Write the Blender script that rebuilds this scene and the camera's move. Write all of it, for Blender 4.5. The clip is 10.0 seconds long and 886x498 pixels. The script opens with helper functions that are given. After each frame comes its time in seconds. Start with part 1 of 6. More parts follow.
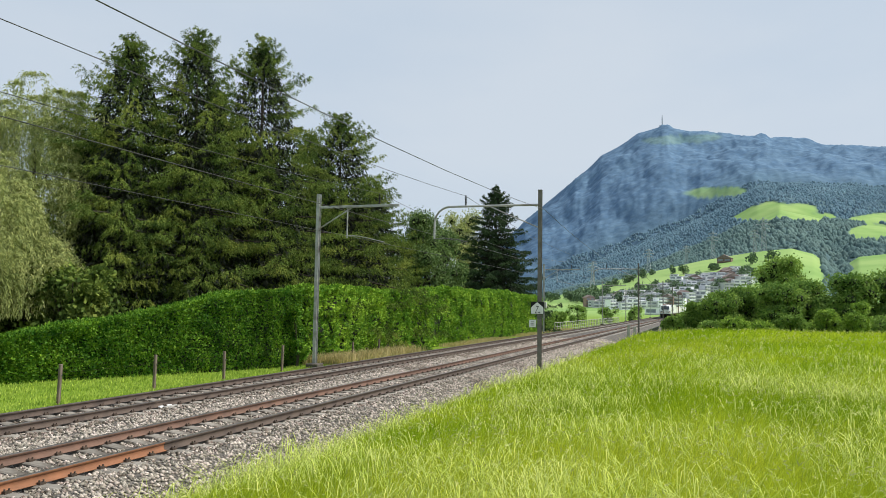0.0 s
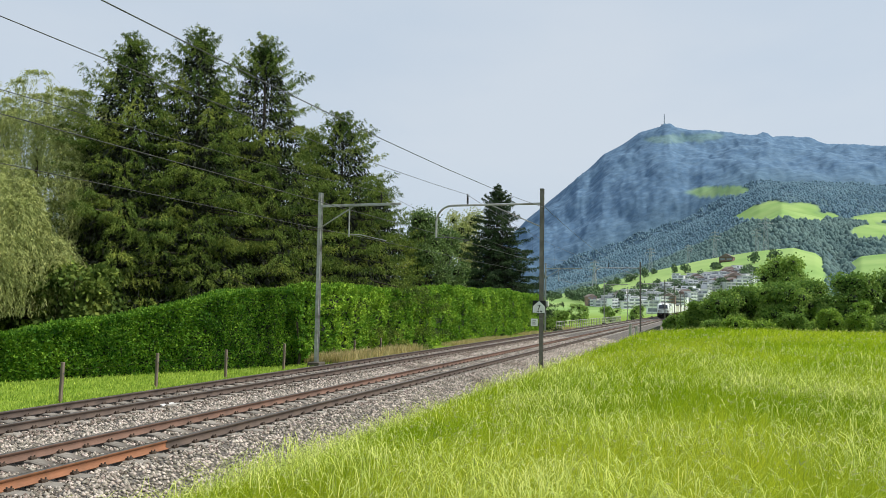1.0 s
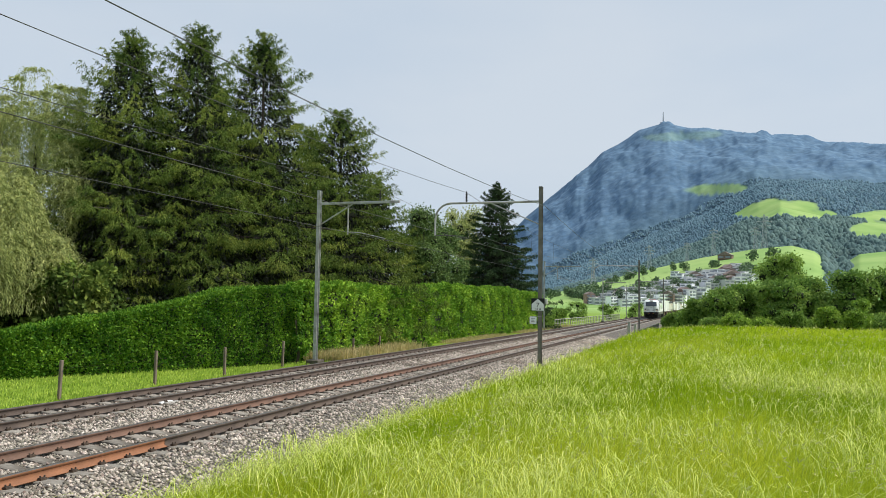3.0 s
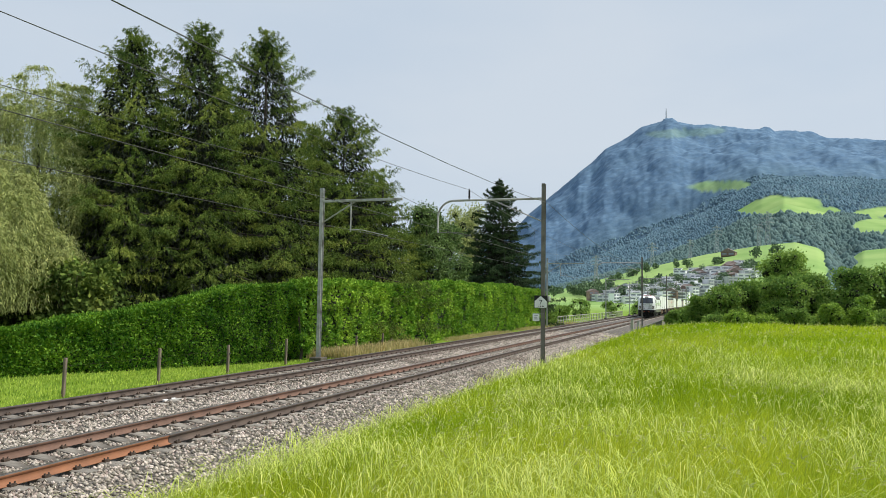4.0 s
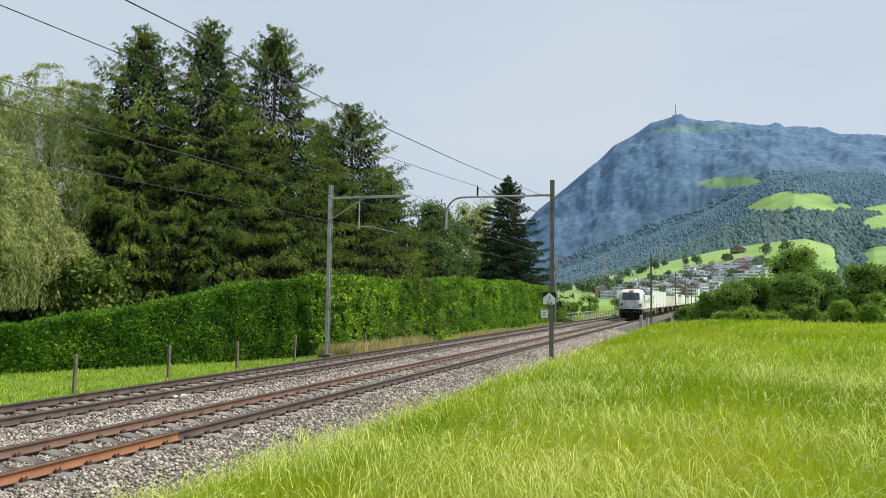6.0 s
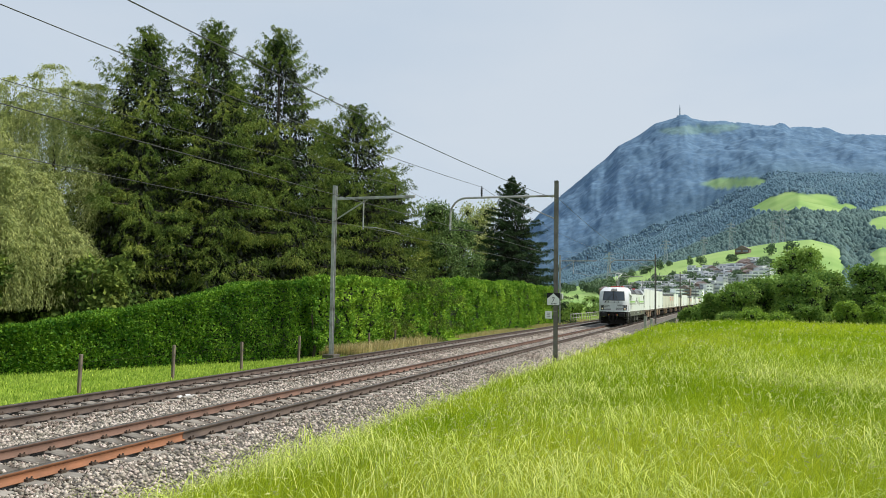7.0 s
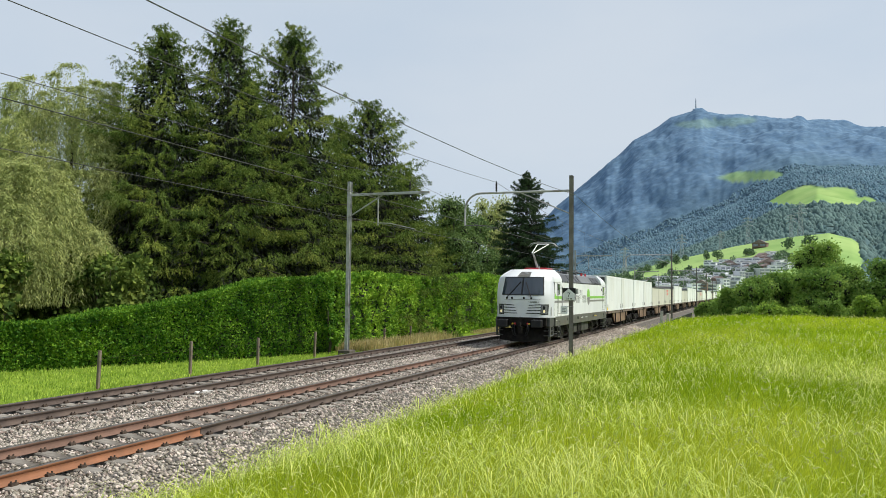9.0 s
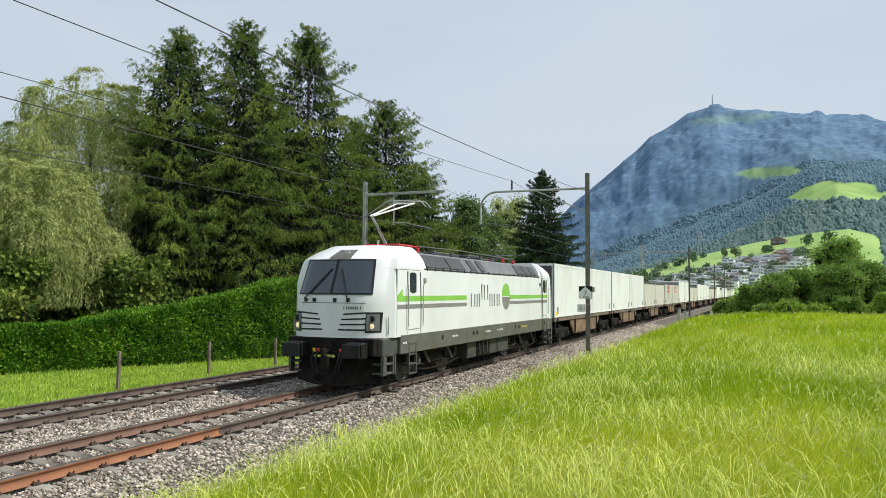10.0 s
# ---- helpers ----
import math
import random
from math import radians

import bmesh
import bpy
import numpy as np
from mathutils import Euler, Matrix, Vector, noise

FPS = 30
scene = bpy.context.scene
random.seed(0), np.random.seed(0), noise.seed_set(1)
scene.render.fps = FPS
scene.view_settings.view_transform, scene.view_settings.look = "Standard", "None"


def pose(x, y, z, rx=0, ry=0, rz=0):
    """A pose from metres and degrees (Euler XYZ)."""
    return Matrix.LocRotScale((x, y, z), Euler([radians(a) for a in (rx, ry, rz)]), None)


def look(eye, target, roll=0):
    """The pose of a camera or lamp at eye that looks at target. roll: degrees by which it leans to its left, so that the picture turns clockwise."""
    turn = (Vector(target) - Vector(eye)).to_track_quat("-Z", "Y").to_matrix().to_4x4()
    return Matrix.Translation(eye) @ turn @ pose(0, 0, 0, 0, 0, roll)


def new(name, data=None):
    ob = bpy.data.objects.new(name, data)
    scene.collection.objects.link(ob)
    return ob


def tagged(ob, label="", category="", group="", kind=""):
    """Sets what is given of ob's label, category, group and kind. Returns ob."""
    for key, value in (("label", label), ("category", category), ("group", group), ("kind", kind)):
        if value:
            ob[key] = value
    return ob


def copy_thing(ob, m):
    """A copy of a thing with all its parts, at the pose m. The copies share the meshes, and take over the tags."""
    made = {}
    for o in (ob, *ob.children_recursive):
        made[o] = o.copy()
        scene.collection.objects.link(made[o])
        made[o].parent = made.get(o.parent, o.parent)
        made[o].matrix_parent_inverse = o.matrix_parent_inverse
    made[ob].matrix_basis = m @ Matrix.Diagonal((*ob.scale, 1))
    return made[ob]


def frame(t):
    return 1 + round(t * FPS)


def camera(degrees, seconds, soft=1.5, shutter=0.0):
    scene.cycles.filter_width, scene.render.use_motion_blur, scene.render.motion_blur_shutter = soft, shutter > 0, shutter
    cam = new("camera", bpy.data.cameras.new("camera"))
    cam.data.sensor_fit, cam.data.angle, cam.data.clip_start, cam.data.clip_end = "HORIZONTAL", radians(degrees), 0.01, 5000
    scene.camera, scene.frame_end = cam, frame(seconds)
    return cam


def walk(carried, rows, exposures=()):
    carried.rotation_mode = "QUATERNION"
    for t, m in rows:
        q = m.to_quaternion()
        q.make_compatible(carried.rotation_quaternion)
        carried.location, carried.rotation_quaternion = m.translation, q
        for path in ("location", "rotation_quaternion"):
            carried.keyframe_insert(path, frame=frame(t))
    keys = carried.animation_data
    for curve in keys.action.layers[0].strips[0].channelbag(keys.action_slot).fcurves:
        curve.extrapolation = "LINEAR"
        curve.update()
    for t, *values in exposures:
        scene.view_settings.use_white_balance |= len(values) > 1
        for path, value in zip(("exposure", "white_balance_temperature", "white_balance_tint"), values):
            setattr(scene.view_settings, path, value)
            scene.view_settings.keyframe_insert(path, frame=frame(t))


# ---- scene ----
EYE = Vector((10.246, -7.876, 2.575))
cam = camera(60.22, 10.0, soft=0.6)


def aimed(yaw, pitch, roll):
    """The camera on its spot, turned yaw degrees from the track's direction, tilted up by pitch."""
    a, b = radians(yaw), radians(pitch)
    way = Vector((math.sin(a) * math.cos(b), math.cos(a) * math.cos(b), math.sin(b)))
    return look(EYE, EYE + way * 10, roll)


PATH = [(0.0, -18.915, 4.254, 0.862), (0.5, -18.989, 4.214, 0.919), (1.0, -19.047, 4.161, 0.95), (1.5, -19.014, 4.13, 1.02),
        (2.0, -18.967, 4.103, 0.98), (2.5, -18.917, 4.064, 1.0), (4.0, -19.165, 3.792, 0.868), (4.5, -19.276, 3.683, 0.88),
        (5.0, -19.439, 3.588, 0.84), (5.5, -19.617, 3.527, 0.861), (7.0, -20.097, 3.578, 0.914), (7.5, -20.224, 3.532, 0.926),
        (8.0, -20.403, 3.452, 0.884), (8.5, -20.719, 3.331, 0.85), (9.0, -21.207, 3.23, 0.71), (9.5, -21.796, 3.187, 0.54),
        (10.0, -22.394, 3.152, 0.328)]
walk(cam, [(t, aimed(a, b, c)) for t, a, b, c in PATH])

# ---- light: hazy summer sun on the right, under thin cloud ----
SUN_ELEV, SUN_AZ = 49.0, 76.0      # height; direction from the track's line towards the right
scene.view_settings.exposure = 0.0
world = bpy.data.worlds.new("world")
scene.world = world
world.use_nodes = True
wn, wl = world.node_tree.nodes, world.node_tree.links
wn.clear()
w_out = wn.new("ShaderNodeOutputWorld")
w_bg = wn.new("ShaderNodeBackground")
w_sky = wn.new("ShaderNodeTexSky")
w_sky.sky_type, w_sky.sun_disc = "NISHITA", False
w_sky.sun_elevation, w_sky.sun_rotation = radians(SUN_ELEV), radians(SUN_AZ)
w_sky.air_density, w_sky.dust_density, w_sky.ozone_density = 1.0, 2.0, 1.0
w_co = wn.new("ShaderNodeTexCoord")
w_map = wn.new("ShaderNodeMapping")
w_map.inputs["Scale"].default_value = (1.0, 1.0, 2.6)
w_noise = wn.new("ShaderNodeTexNoise")
w_noise.inputs["Scale"].default_value, w_noise.inputs["Detail"].default_value, w_noise.inputs["Roughness"].default_value = 1.7, 5, 0.5
w_ramp = wn.new("ShaderNodeValToRGB")
w_ramp.color_ramp.elements[0].position, w_ramp.color_ramp.elements[0].color = 0.33, (5.5, 6.6, 7.9, 1)
w_ramp.color_ramp.elements[1].position, w_ramp.color_ramp.elements[1].color = 0.68, (6.7, 7.45, 8.3, 1)
w_mix = wn.new("ShaderNodeMix")
w_mix.data_type = "RGBA"
w_mix.inputs["Factor"].default_value = 0.88
wl.new(w_co.outputs["Generated"], w_map.inputs["Vector"])
wl.new(w_map.outputs["Vector"], w_noise.inputs["Vector"])
wl.new(w_noise.outputs["Fac"], w_ramp.inputs["Fac"])
wl.new(w_sky.outputs["Color"], w_mix.inputs["A"])
wl.new(w_ramp.outputs["Color"], w_mix.inputs["B"])
wl.new(w_mix.outputs["Result"], w_bg.inputs["Color"])
w_bg.inputs["Strength"].default_value = 0.1
wl.new(w_bg.outputs["Background"], w_out.inputs["Surface"])

sun = new("sun", bpy.data.lights.new("sun", "SUN"))
sun.data.energy, sun.data.angle, sun.data.color = 4.6, radians(3.0), (1.0, 0.95, 0.86)
_a, _e = radians(SUN_AZ), radians(SUN_ELEV)
sun.matrix_world = look(Vector((math.sin(_a) * math.cos(_e), math.cos(_a) * math.cos(_e), math.sin(_e))) * 60, (0, 0, 0))


# ---- materials ----
def surf(name, c1, c2, scale=8.0, rough=0.8, bump=0.0, bump_scale=None, stain=None, stain_scale=0.6, stain_at=(0.5, 0.7),
         metal=0.0, island=None, per_object=0.0, spec=0.5, stretch=(1, 1, 1), through_light=0.0):
    """Two-tone surface with grain, stains, relief, and shifts of colour from piece to piece."""
    m = bpy.data.materials.new(name)
    m.use_nodes = True
    n, l = m.node_tree.nodes, m.node_tree.links
    b = n["Principled BSDF"]
    co = n.new("ShaderNodeTexCoord")
    mp = n.new("ShaderNodeMapping")
    mp.inputs["Scale"].default_value = stretch
    l.new(co.outputs["Object"], mp.inputs["Vector"])
    g = n.new("ShaderNodeTexNoise")
    g.inputs["Scale"].default_value, g.inputs["Detail"].default_value = scale, 5
    l.new(mp.outputs["Vector"], g.inputs["Vector"])
    r = n.new("ShaderNodeValToRGB")
    r.color_ramp.elements[0].position, r.color_ramp.elements[0].color = 0.35, (*c1, 1)
    r.color_ramp.elements[1].position, r.color_ramp.elements[1].color = 0.65, (*c2, 1)
    l.new(g.outputs["Fac"], r.inputs["Fac"])
    col = r.outputs["Color"]
    if stain:
        s = n.new("ShaderNodeTexNoise")
        s.inputs["Scale"].default_value, s.inputs["Detail"].default_value = stain_scale, 4
        l.new(mp.outputs["Vector"], s.inputs["Vector"])
        f = n.new("ShaderNodeMapRange")
        f.inputs["From Min"].default_value, f.inputs["From Max"].default_value = stain_at
        l.new(s.outputs["Fac"], f.inputs["Value"])
        x = n.new("ShaderNodeMix")
        x.data_type = "RGBA"
        x.inputs["B"].default_value = (*stain, 1)
        l.new(f.outputs["Result"], x.inputs["Factor"])
        l.new(col, x.inputs["A"])
        col = x.outputs["Result"]
    for source, amount in (("island", island), ("object", per_object)):
        if amount:
            hsv = n.new("ShaderNodeHueSaturation")
            v = n.new("ShaderNodeMapRange")
            if source == "island":
                gi = n.new("ShaderNodeNewGeometry")
                l.new(gi.outputs["Random Per Island"], v.inputs["Value"])
            else:
                oi = n.new("ShaderNodeObjectInfo")
                l.new(oi.outputs["Random"], v.inputs["Value"])
            v.inputs["To Min"].default_value, v.inputs["To Max"].default_value = 1 - amount, 1 + amount
            l.new(v.outputs["Result"], hsv.inputs["Value"])
            if source == "island":
                v2 = n.new("ShaderNodeMapRange")
                l.new(gi.outputs["Random Per Island"], v2.inputs["Value"])
                v2.inputs["To Min"].default_value, v2.inputs["To Max"].default_value = 0.5 + 0.05 * amount, 0.5 - 0.05 * amount
                l.new(v2.outputs["Result"], hsv.inputs["Hue"])
            l.new(col, hsv.inputs["Color"])
            col = hsv.outputs["Color"]
    l.new(col, b.inputs["Base Color"])
    b.inputs["Roughness"].default_value, b.inputs["Metallic"].default_value = rough, metal
    b.inputs["Specular IOR Level"].default_value = spec
    if bump:
        bn = n.new("ShaderNodeTexNoise")
        bn.inputs["Scale"].default_value, bn.inputs["Detail"].default_value = bump_scale or scale * 3, 4
        l.new(mp.outputs["Vector"], bn.inputs["Vector"])
        bp = n.new("ShaderNodeBump")
        bp.inputs["Strength"].default_value, bp.inputs["Distance"].default_value = min(1.0, bump), 0.02
        l.new(bn.outputs["Fac"], bp.inputs["Height"])
        l.new(bp.outputs["Normal"], b.inputs["Normal"])
    if through_light:
        t = n.new("ShaderNodeBsdfTranslucent")
        l.new(col, t.inputs["Color"])
        a = n.new("ShaderNodeMixShader")
        a.inputs["Fac"].default_value = through_light
        l.new(b.outputs["BSDF"], a.inputs[1])
        l.new(t.outputs["BSDF"], a.inputs[2])
        l.new(a.outputs["Shader"], n["Material Output"].inputs["Surface"])
    return m


def glow(name, colour, strength):
    m = bpy.data.materials.new(name)
    m.use_nodes = True
    b = m.node_tree.nodes["Principled BSDF"]
    b.inputs["Base Color"].default_value = (*colour, 1)
    b.inputs["Emission Color"].default_value = (*colour, 1)
    b.inputs["Emission Strength"].default_value = strength
    return m


# the paler patches put sunlit boughs into the needle colour
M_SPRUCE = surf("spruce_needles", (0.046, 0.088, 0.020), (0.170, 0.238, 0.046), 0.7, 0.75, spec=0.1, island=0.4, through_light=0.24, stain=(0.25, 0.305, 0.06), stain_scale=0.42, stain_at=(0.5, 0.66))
M_FIR = surf("fir_needles", (0.026, 0.052, 0.024), (0.050, 0.085, 0.032), 0.5, 0.75, spec=0.12, island=0.45, through_light=0.18)
M_BARK = surf("bark", (0.030, 0.024, 0.018), (0.065, 0.052, 0.042), 6, 0.95, bump=0.8, stretch=(1, 1, 0.2))
M_WILLOW = surf("willow_leaves", (0.26, 0.31, 0.10), (0.44, 0.48, 0.185), 0.6, 0.65, spec=0.2, island=0.3, through_light=0.36)
M_BIRCH = surf("birch_leaves", (0.085, 0.15, 0.042), (0.16, 0.245, 0.075), 0.7, 0.6, spec=0.2, island=0.4, through_light=0.25)
M_THUJA = surf("hedge_leaves", (0.11, 0.25, 0.022), (0.21, 0.38, 0.04), 0.9, 0.7, spec=0.15, island=0.4, through_light=0.25, stain=(0.30, 0.48, 0.05), stain_scale=0.5)
M_BEECH = surf("beech_leaves", (0.060, 0.165, 0.012), (0.140, 0.29, 0.023), 0.9, 0.6, spec=0.2, island=0.5, through_light=0.3)
# near black: the shade inside crowns and hedges is put into this colour
M_CORE = surf("inner_shade", (0.008, 0.013, 0.006), (0.018, 0.026, 0.010), 2, 0.95)
M_BUSH = surf("bush_leaves", (0.135, 0.245, 0.048), (0.27, 0.40, 0.085), 0.25, 0.65, spec=0.15, island=0.4, through_light=0.35, stain=(0.20, 0.31, 0.058), stain_scale=0.1)
M_SHRUB = surf("shrub_leaves", (0.18, 0.31, 0.04), (0.32, 0.46, 0.07), 0.4, 0.6, spec=0.18, island=0.4, through_light=0.25)
M_GRASS = surf("meadow_grass", (0.25, 0.39, 0.012), (0.44, 0.56, 0.028), 0.35, 0.65, spec=0.05, island=0.36, through_light=0.42, stain=(0.52, 0.59, 0.05), stain_scale=0.16, stain_at=(0.46, 0.70))
M_SEED = surf("grass_seed_heads", (0.46, 0.50, 0.14), (0.58, 0.60, 0.22), 2, 0.6, island=0.25, through_light=0.35)
M_STEM = surf("grass_stems", (0.31, 0.45, 0.025), (0.44, 0.57, 0.06), 1.5, 0.6, spec=0.1, island=0.3, through_light=0.4)
M_ARC = surf("pale_grass_arcs", (0.50, 0.60, 0.10), (0.68, 0.73, 0.22), 1.5, 0.6, spec=0.2, island=0.25, through_light=0.35)
M_LAWN = surf("mown_grass", (0.29, 0.42, 0.045), (0.43, 0.55, 0.095), 1.2, 0.75, island=0.25, through_light=0.3)
M_DRY = surf("dry_grass", (0.44, 0.36, 0.16), (0.60, 0.51, 0.26), 2, 0.7, island=0.3, through_light=0.3)
M_STONE = surf("ballast_stone", (0.225, 0.194, 0.160), (0.465, 0.418, 0.358), 7, 0.9, spec=0.2, island=0.58, stain=(0.13, 0.092, 0.068), stain_scale=0.28, stain_at=(0.58, 0.74))
M_STONE_DARK = surf("oily_ballast_stone", (0.10, 0.08, 0.062), (0.25, 0.21, 0.175), 7, 0.9, spec=0.2, island=0.6)
# the darkest tones paint the shaded gaps between stones into the bed
M_STONE_BED = surf("ballast_bed", (0.025, 0.021, 0.018), (0.19, 0.168, 0.145), 24, 0.95, bump=1.0, bump_scale=20)
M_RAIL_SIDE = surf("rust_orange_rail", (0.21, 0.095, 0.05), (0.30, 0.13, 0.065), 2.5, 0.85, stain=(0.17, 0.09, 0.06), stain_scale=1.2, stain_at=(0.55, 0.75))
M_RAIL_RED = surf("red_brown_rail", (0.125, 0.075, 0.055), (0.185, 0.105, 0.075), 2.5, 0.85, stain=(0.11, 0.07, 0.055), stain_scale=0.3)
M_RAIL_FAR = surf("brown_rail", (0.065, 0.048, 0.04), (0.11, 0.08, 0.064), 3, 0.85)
M_RAIL_TOP = surf("worn_rail_head", (0.12, 0.105, 0.095), (0.20, 0.18, 0.165), 5, 0.35, metal=0.7)
M_SLEEPER = surf("sleeper_concrete", (0.185, 0.165, 0.14), (0.285, 0.26, 0.225), 5, 0.9, bump=0.3, per_object=0.25, stain=(0.11, 0.09, 0.07), stain_scale=2)
M_CLIP = surf("rail_clip", (0.05, 0.036, 0.028), (0.10, 0.07, 0.05), 20, 0.8, metal=0.3)
M_STEEL = surf("galvanised_steel", (0.33, 0.335, 0.33), (0.46, 0.46, 0.45), 4, 0.55, metal=0.3, stain=(0.16, 0.14, 0.12), stain_scale=1.5)
M_MAST = surf("weathered_mast", (0.125, 0.115, 0.10), (0.19, 0.175, 0.155), 3, 0.6, metal=0.2, stain=(0.10, 0.08, 0.065), stain_scale=1.2)
M_FOOT = surf("stained_footing", (0.055, 0.045, 0.036), (0.10, 0.085, 0.07), 4, 0.9)
M_DARKSTEEL = surf("dark_steel", (0.10, 0.10, 0.10), (0.15, 0.15, 0.15), 6, 0.6, metal=0.4)
M_WIRE = surf("copper_wire", (0.06, 0.06, 0.058), (0.09, 0.09, 0.085), 6, 0.5, metal=0.5)
M_WHITE = surf("white_enamel", (0.72, 0.72, 0.71), (0.80, 0.80, 0.79), 4, 0.4)
M_BLACK = surf("black_enamel", (0.008, 0.008, 0.009), (0.016, 0.016, 0.016), 5, 0.5, spec=0.3)
M_CONCRETE = surf("concrete", (0.30, 0.29, 0.27), (0.42, 0.41, 0.385), 4, 0.9, bump=0.3, stain=(0.2, 0.19, 0.17), stain_scale=1.0)
M_WOODPOST = surf("weathered_wood", (0.115, 0.090, 0.070), (0.205, 0.165, 0.130), 14, 0.9, bump=0.4, stretch=(1, 1, 0.15), stain=(0.16, 0.075, 0.03), stain_scale=2)


# ---- mesh helpers ----
def link(ob, parent):
    if parent is not None:
        ob.parent = parent
    return ob


def part(name, bm, material, parent=None, label="", smooth=False):
    """Links a bmesh as one mesh object under a thing or a part."""
    me = bpy.data.meshes.new(name)
    bm.to_mesh(me)
    bm.free()
    for m in (material if isinstance(material, (list, tuple)) else [material]):
        me.materials.append(m)
    if smooth:
        me.shade_smooth()
    ob = link(new(name, me), parent)
    if label:
        ob["label"] = label
    return ob


def raw(name, verts, faces, material, parent=None, label="", smooth=False, mats=None):
    """Links arrays of points and equal-sided faces as one mesh object."""
    verts, faces = np.asarray(verts, np.float32), np.asarray(faces, np.int32)
    me = bpy.data.meshes.new(name)
    k = faces.shape[1]
    me.vertices.add(len(verts))
    me.vertices.foreach_set("co", verts.ravel())
    me.loops.add(faces.size)
    me.loops.foreach_set("vertex_index", faces.ravel())
    me.polygons.add(len(faces))
    me.polygons.foreach_set("loop_start", np.arange(0, faces.size, k, dtype=np.int32))
    for m in (material if isinstance(material, (list, tuple)) else [material]):
        me.materials.append(m)
    if mats is not None:
        me.polygons.foreach_set("material_index", np.asarray(mats, np.int32))
    me.update(calc_edges=True)
    if smooth:
        me.shade_smooth()
    ob = link(new(name, me), parent)
    if label:
        ob["label"] = label
    return ob


def box(bm, x0, x1, y0, y1, z0, z1, bevel=0.0, mat=0):
    r = bmesh.ops.create_cube(bm, size=1.0, matrix=Matrix.LocRotScale(((x0 + x1) / 2, (y0 + y1) / 2, (z0 + z1) / 2), None, (x1 - x0, y1 - y0, z1 - z0)))
    fs = {f for v in r["verts"] for f in v.link_faces}
    for f in fs:
        f.material_index = mat
    if bevel:
        bmesh.ops.bevel(bm, geom=list({e for f in fs for e in f.edges}), offset=bevel, segments=1, affect="EDGES", profile=0.5)
    return r["verts"]


def boxed(x0, x1, y0, y1, z0, z1, bevel=0.0):
    bm = bmesh.new()
    box(bm, x0, x1, y0, y1, z0, z1, bevel)
    return bm


def rod(bm, a, b, r, sides=6, r2=None, mat=0):
    a, b = Vector(a), Vector(b)
    d = b - a
    m = Matrix.Translation((a + b) / 2) @ d.to_track_quat("Z", "Y").to_matrix().to_4x4()
    res = bmesh.ops.create_cone(bm, cap_ends=True, segments=sides, radius1=r, radius2=r if r2 is None else r2, depth=d.length, matrix=m)
    for f in {f for v in res["verts"] for f in v.link_faces}:
        f.material_index = mat


def rods(points, r, sides=6):
    """One bent tube through the points."""
    bm = bmesh.new()
    pts = [Vector(p) for p in points]
    n = len(pts)
    rings = []
    for i, p in enumerate(pts):
        d = (pts[min(i + 1, n - 1)] - pts[max(i - 1, 0)]).normalized()
        if 0 < i < n - 1:
            a, b = (pts[i] - pts[i - 1]).normalized(), (pts[i + 1] - pts[i]).normalized()
            d = (a + b).normalized() if (a + b).length > 1e-4 else a
        up = Vector((0, 0, 1)) if abs(d.z) < 0.9 else Vector((1, 0, 0))
        s = d.cross(up).normalized()
        t = s.cross(d).normalized()
        rings.append([bm.verts.new(p + (s * math.cos(2 * math.pi * k / sides) + t * math.sin(2 * math.pi * k / sides)) * r) for k in range(sides)])
    for a, b in zip(rings[:-1], rings[1:]):
        off = min(range(sides), key=lambda q: sum((a[k].co - b[(k + q) % sides].co).length for k in range(sides)))
        for k in range(sides):
            bm.faces.new((a[k], a[(k + 1) % sides], b[(k + 1 + off) % sides], b[(k + off) % sides]))
    bm.faces.new(rings[0][::-1])
    bm.faces.new(rings[-1])
    bmesh.ops.recalc_face_normals(bm, faces=bm.faces[:])
    return bm


def thing(name, x, y, z, label, category, group="", rz=0.0, kind=""):
    e = new(name)
    e.matrix_world = pose(x, y, z, 0, 0, rz)
    return tagged(e, label, category, group, kind)


def lathe(bm, profile, sides=12, m=Matrix(), mat=0):
    """A turned body from (radius, height) pairs about z."""
    rings = []
    for r, z in profile:
        rings.append([bm.verts.new(m @ Vector((r * math.cos(2 * math.pi * i / sides), r * math.sin(2 * math.pi * i / sides), z))) for i in range(sides)])
    for a, b in zip(rings[:-1], rings[1:]):
        for i in range(sides):
            f = bm.faces.new((a[i], a[(i + 1) % sides], b[(i + 1) % sides], b[i]))
            f.material_index = mat
    for ring, flip in ((rings[0], True), (rings[-1], False)):
        f = bm.faces.new(ring[::-1] if flip else ring)
        f.material_index = mat
# ---- ground: one sheet from the meadow to the mountains ----
RIDGE_A = [(-60, 0.0), (-38.5, 0.004), (-26.6, 0.0137), (-19.05, 0.038), (-16.11, 0.0646), (-14.01, 0.091), (-12.75, 0.1149), (-10.45, 0.1468), (-8.17, 0.1797), (-7.14, 0.1979),
           (-6.11, 0.207), (-4.49, 0.2244), (-2.8, 0.2341), (-0.14, 0.2235), (0.62, 0.2198), (1.76, 0.2193), (3.25, 0.2125), (5.78, 0.2065), (7.17, 0.197), (9.21, 0.1914), (11.44, 0.1879), (30, 0.15), (60, 0.08)]
RIDGE_B = [(-30, 0.0), (-16.07, 0.0092), (-12.3, 0.0322), (-9.81, 0.0472), (-5.72, 0.0766), (-1.75, 0.1047), (0.57, 0.1251), (3.57, 0.1548), (5.73, 0.1577), (8.15, 0.1525), (11.38, 0.1449), (30, 0.1), (60, 0.04)]
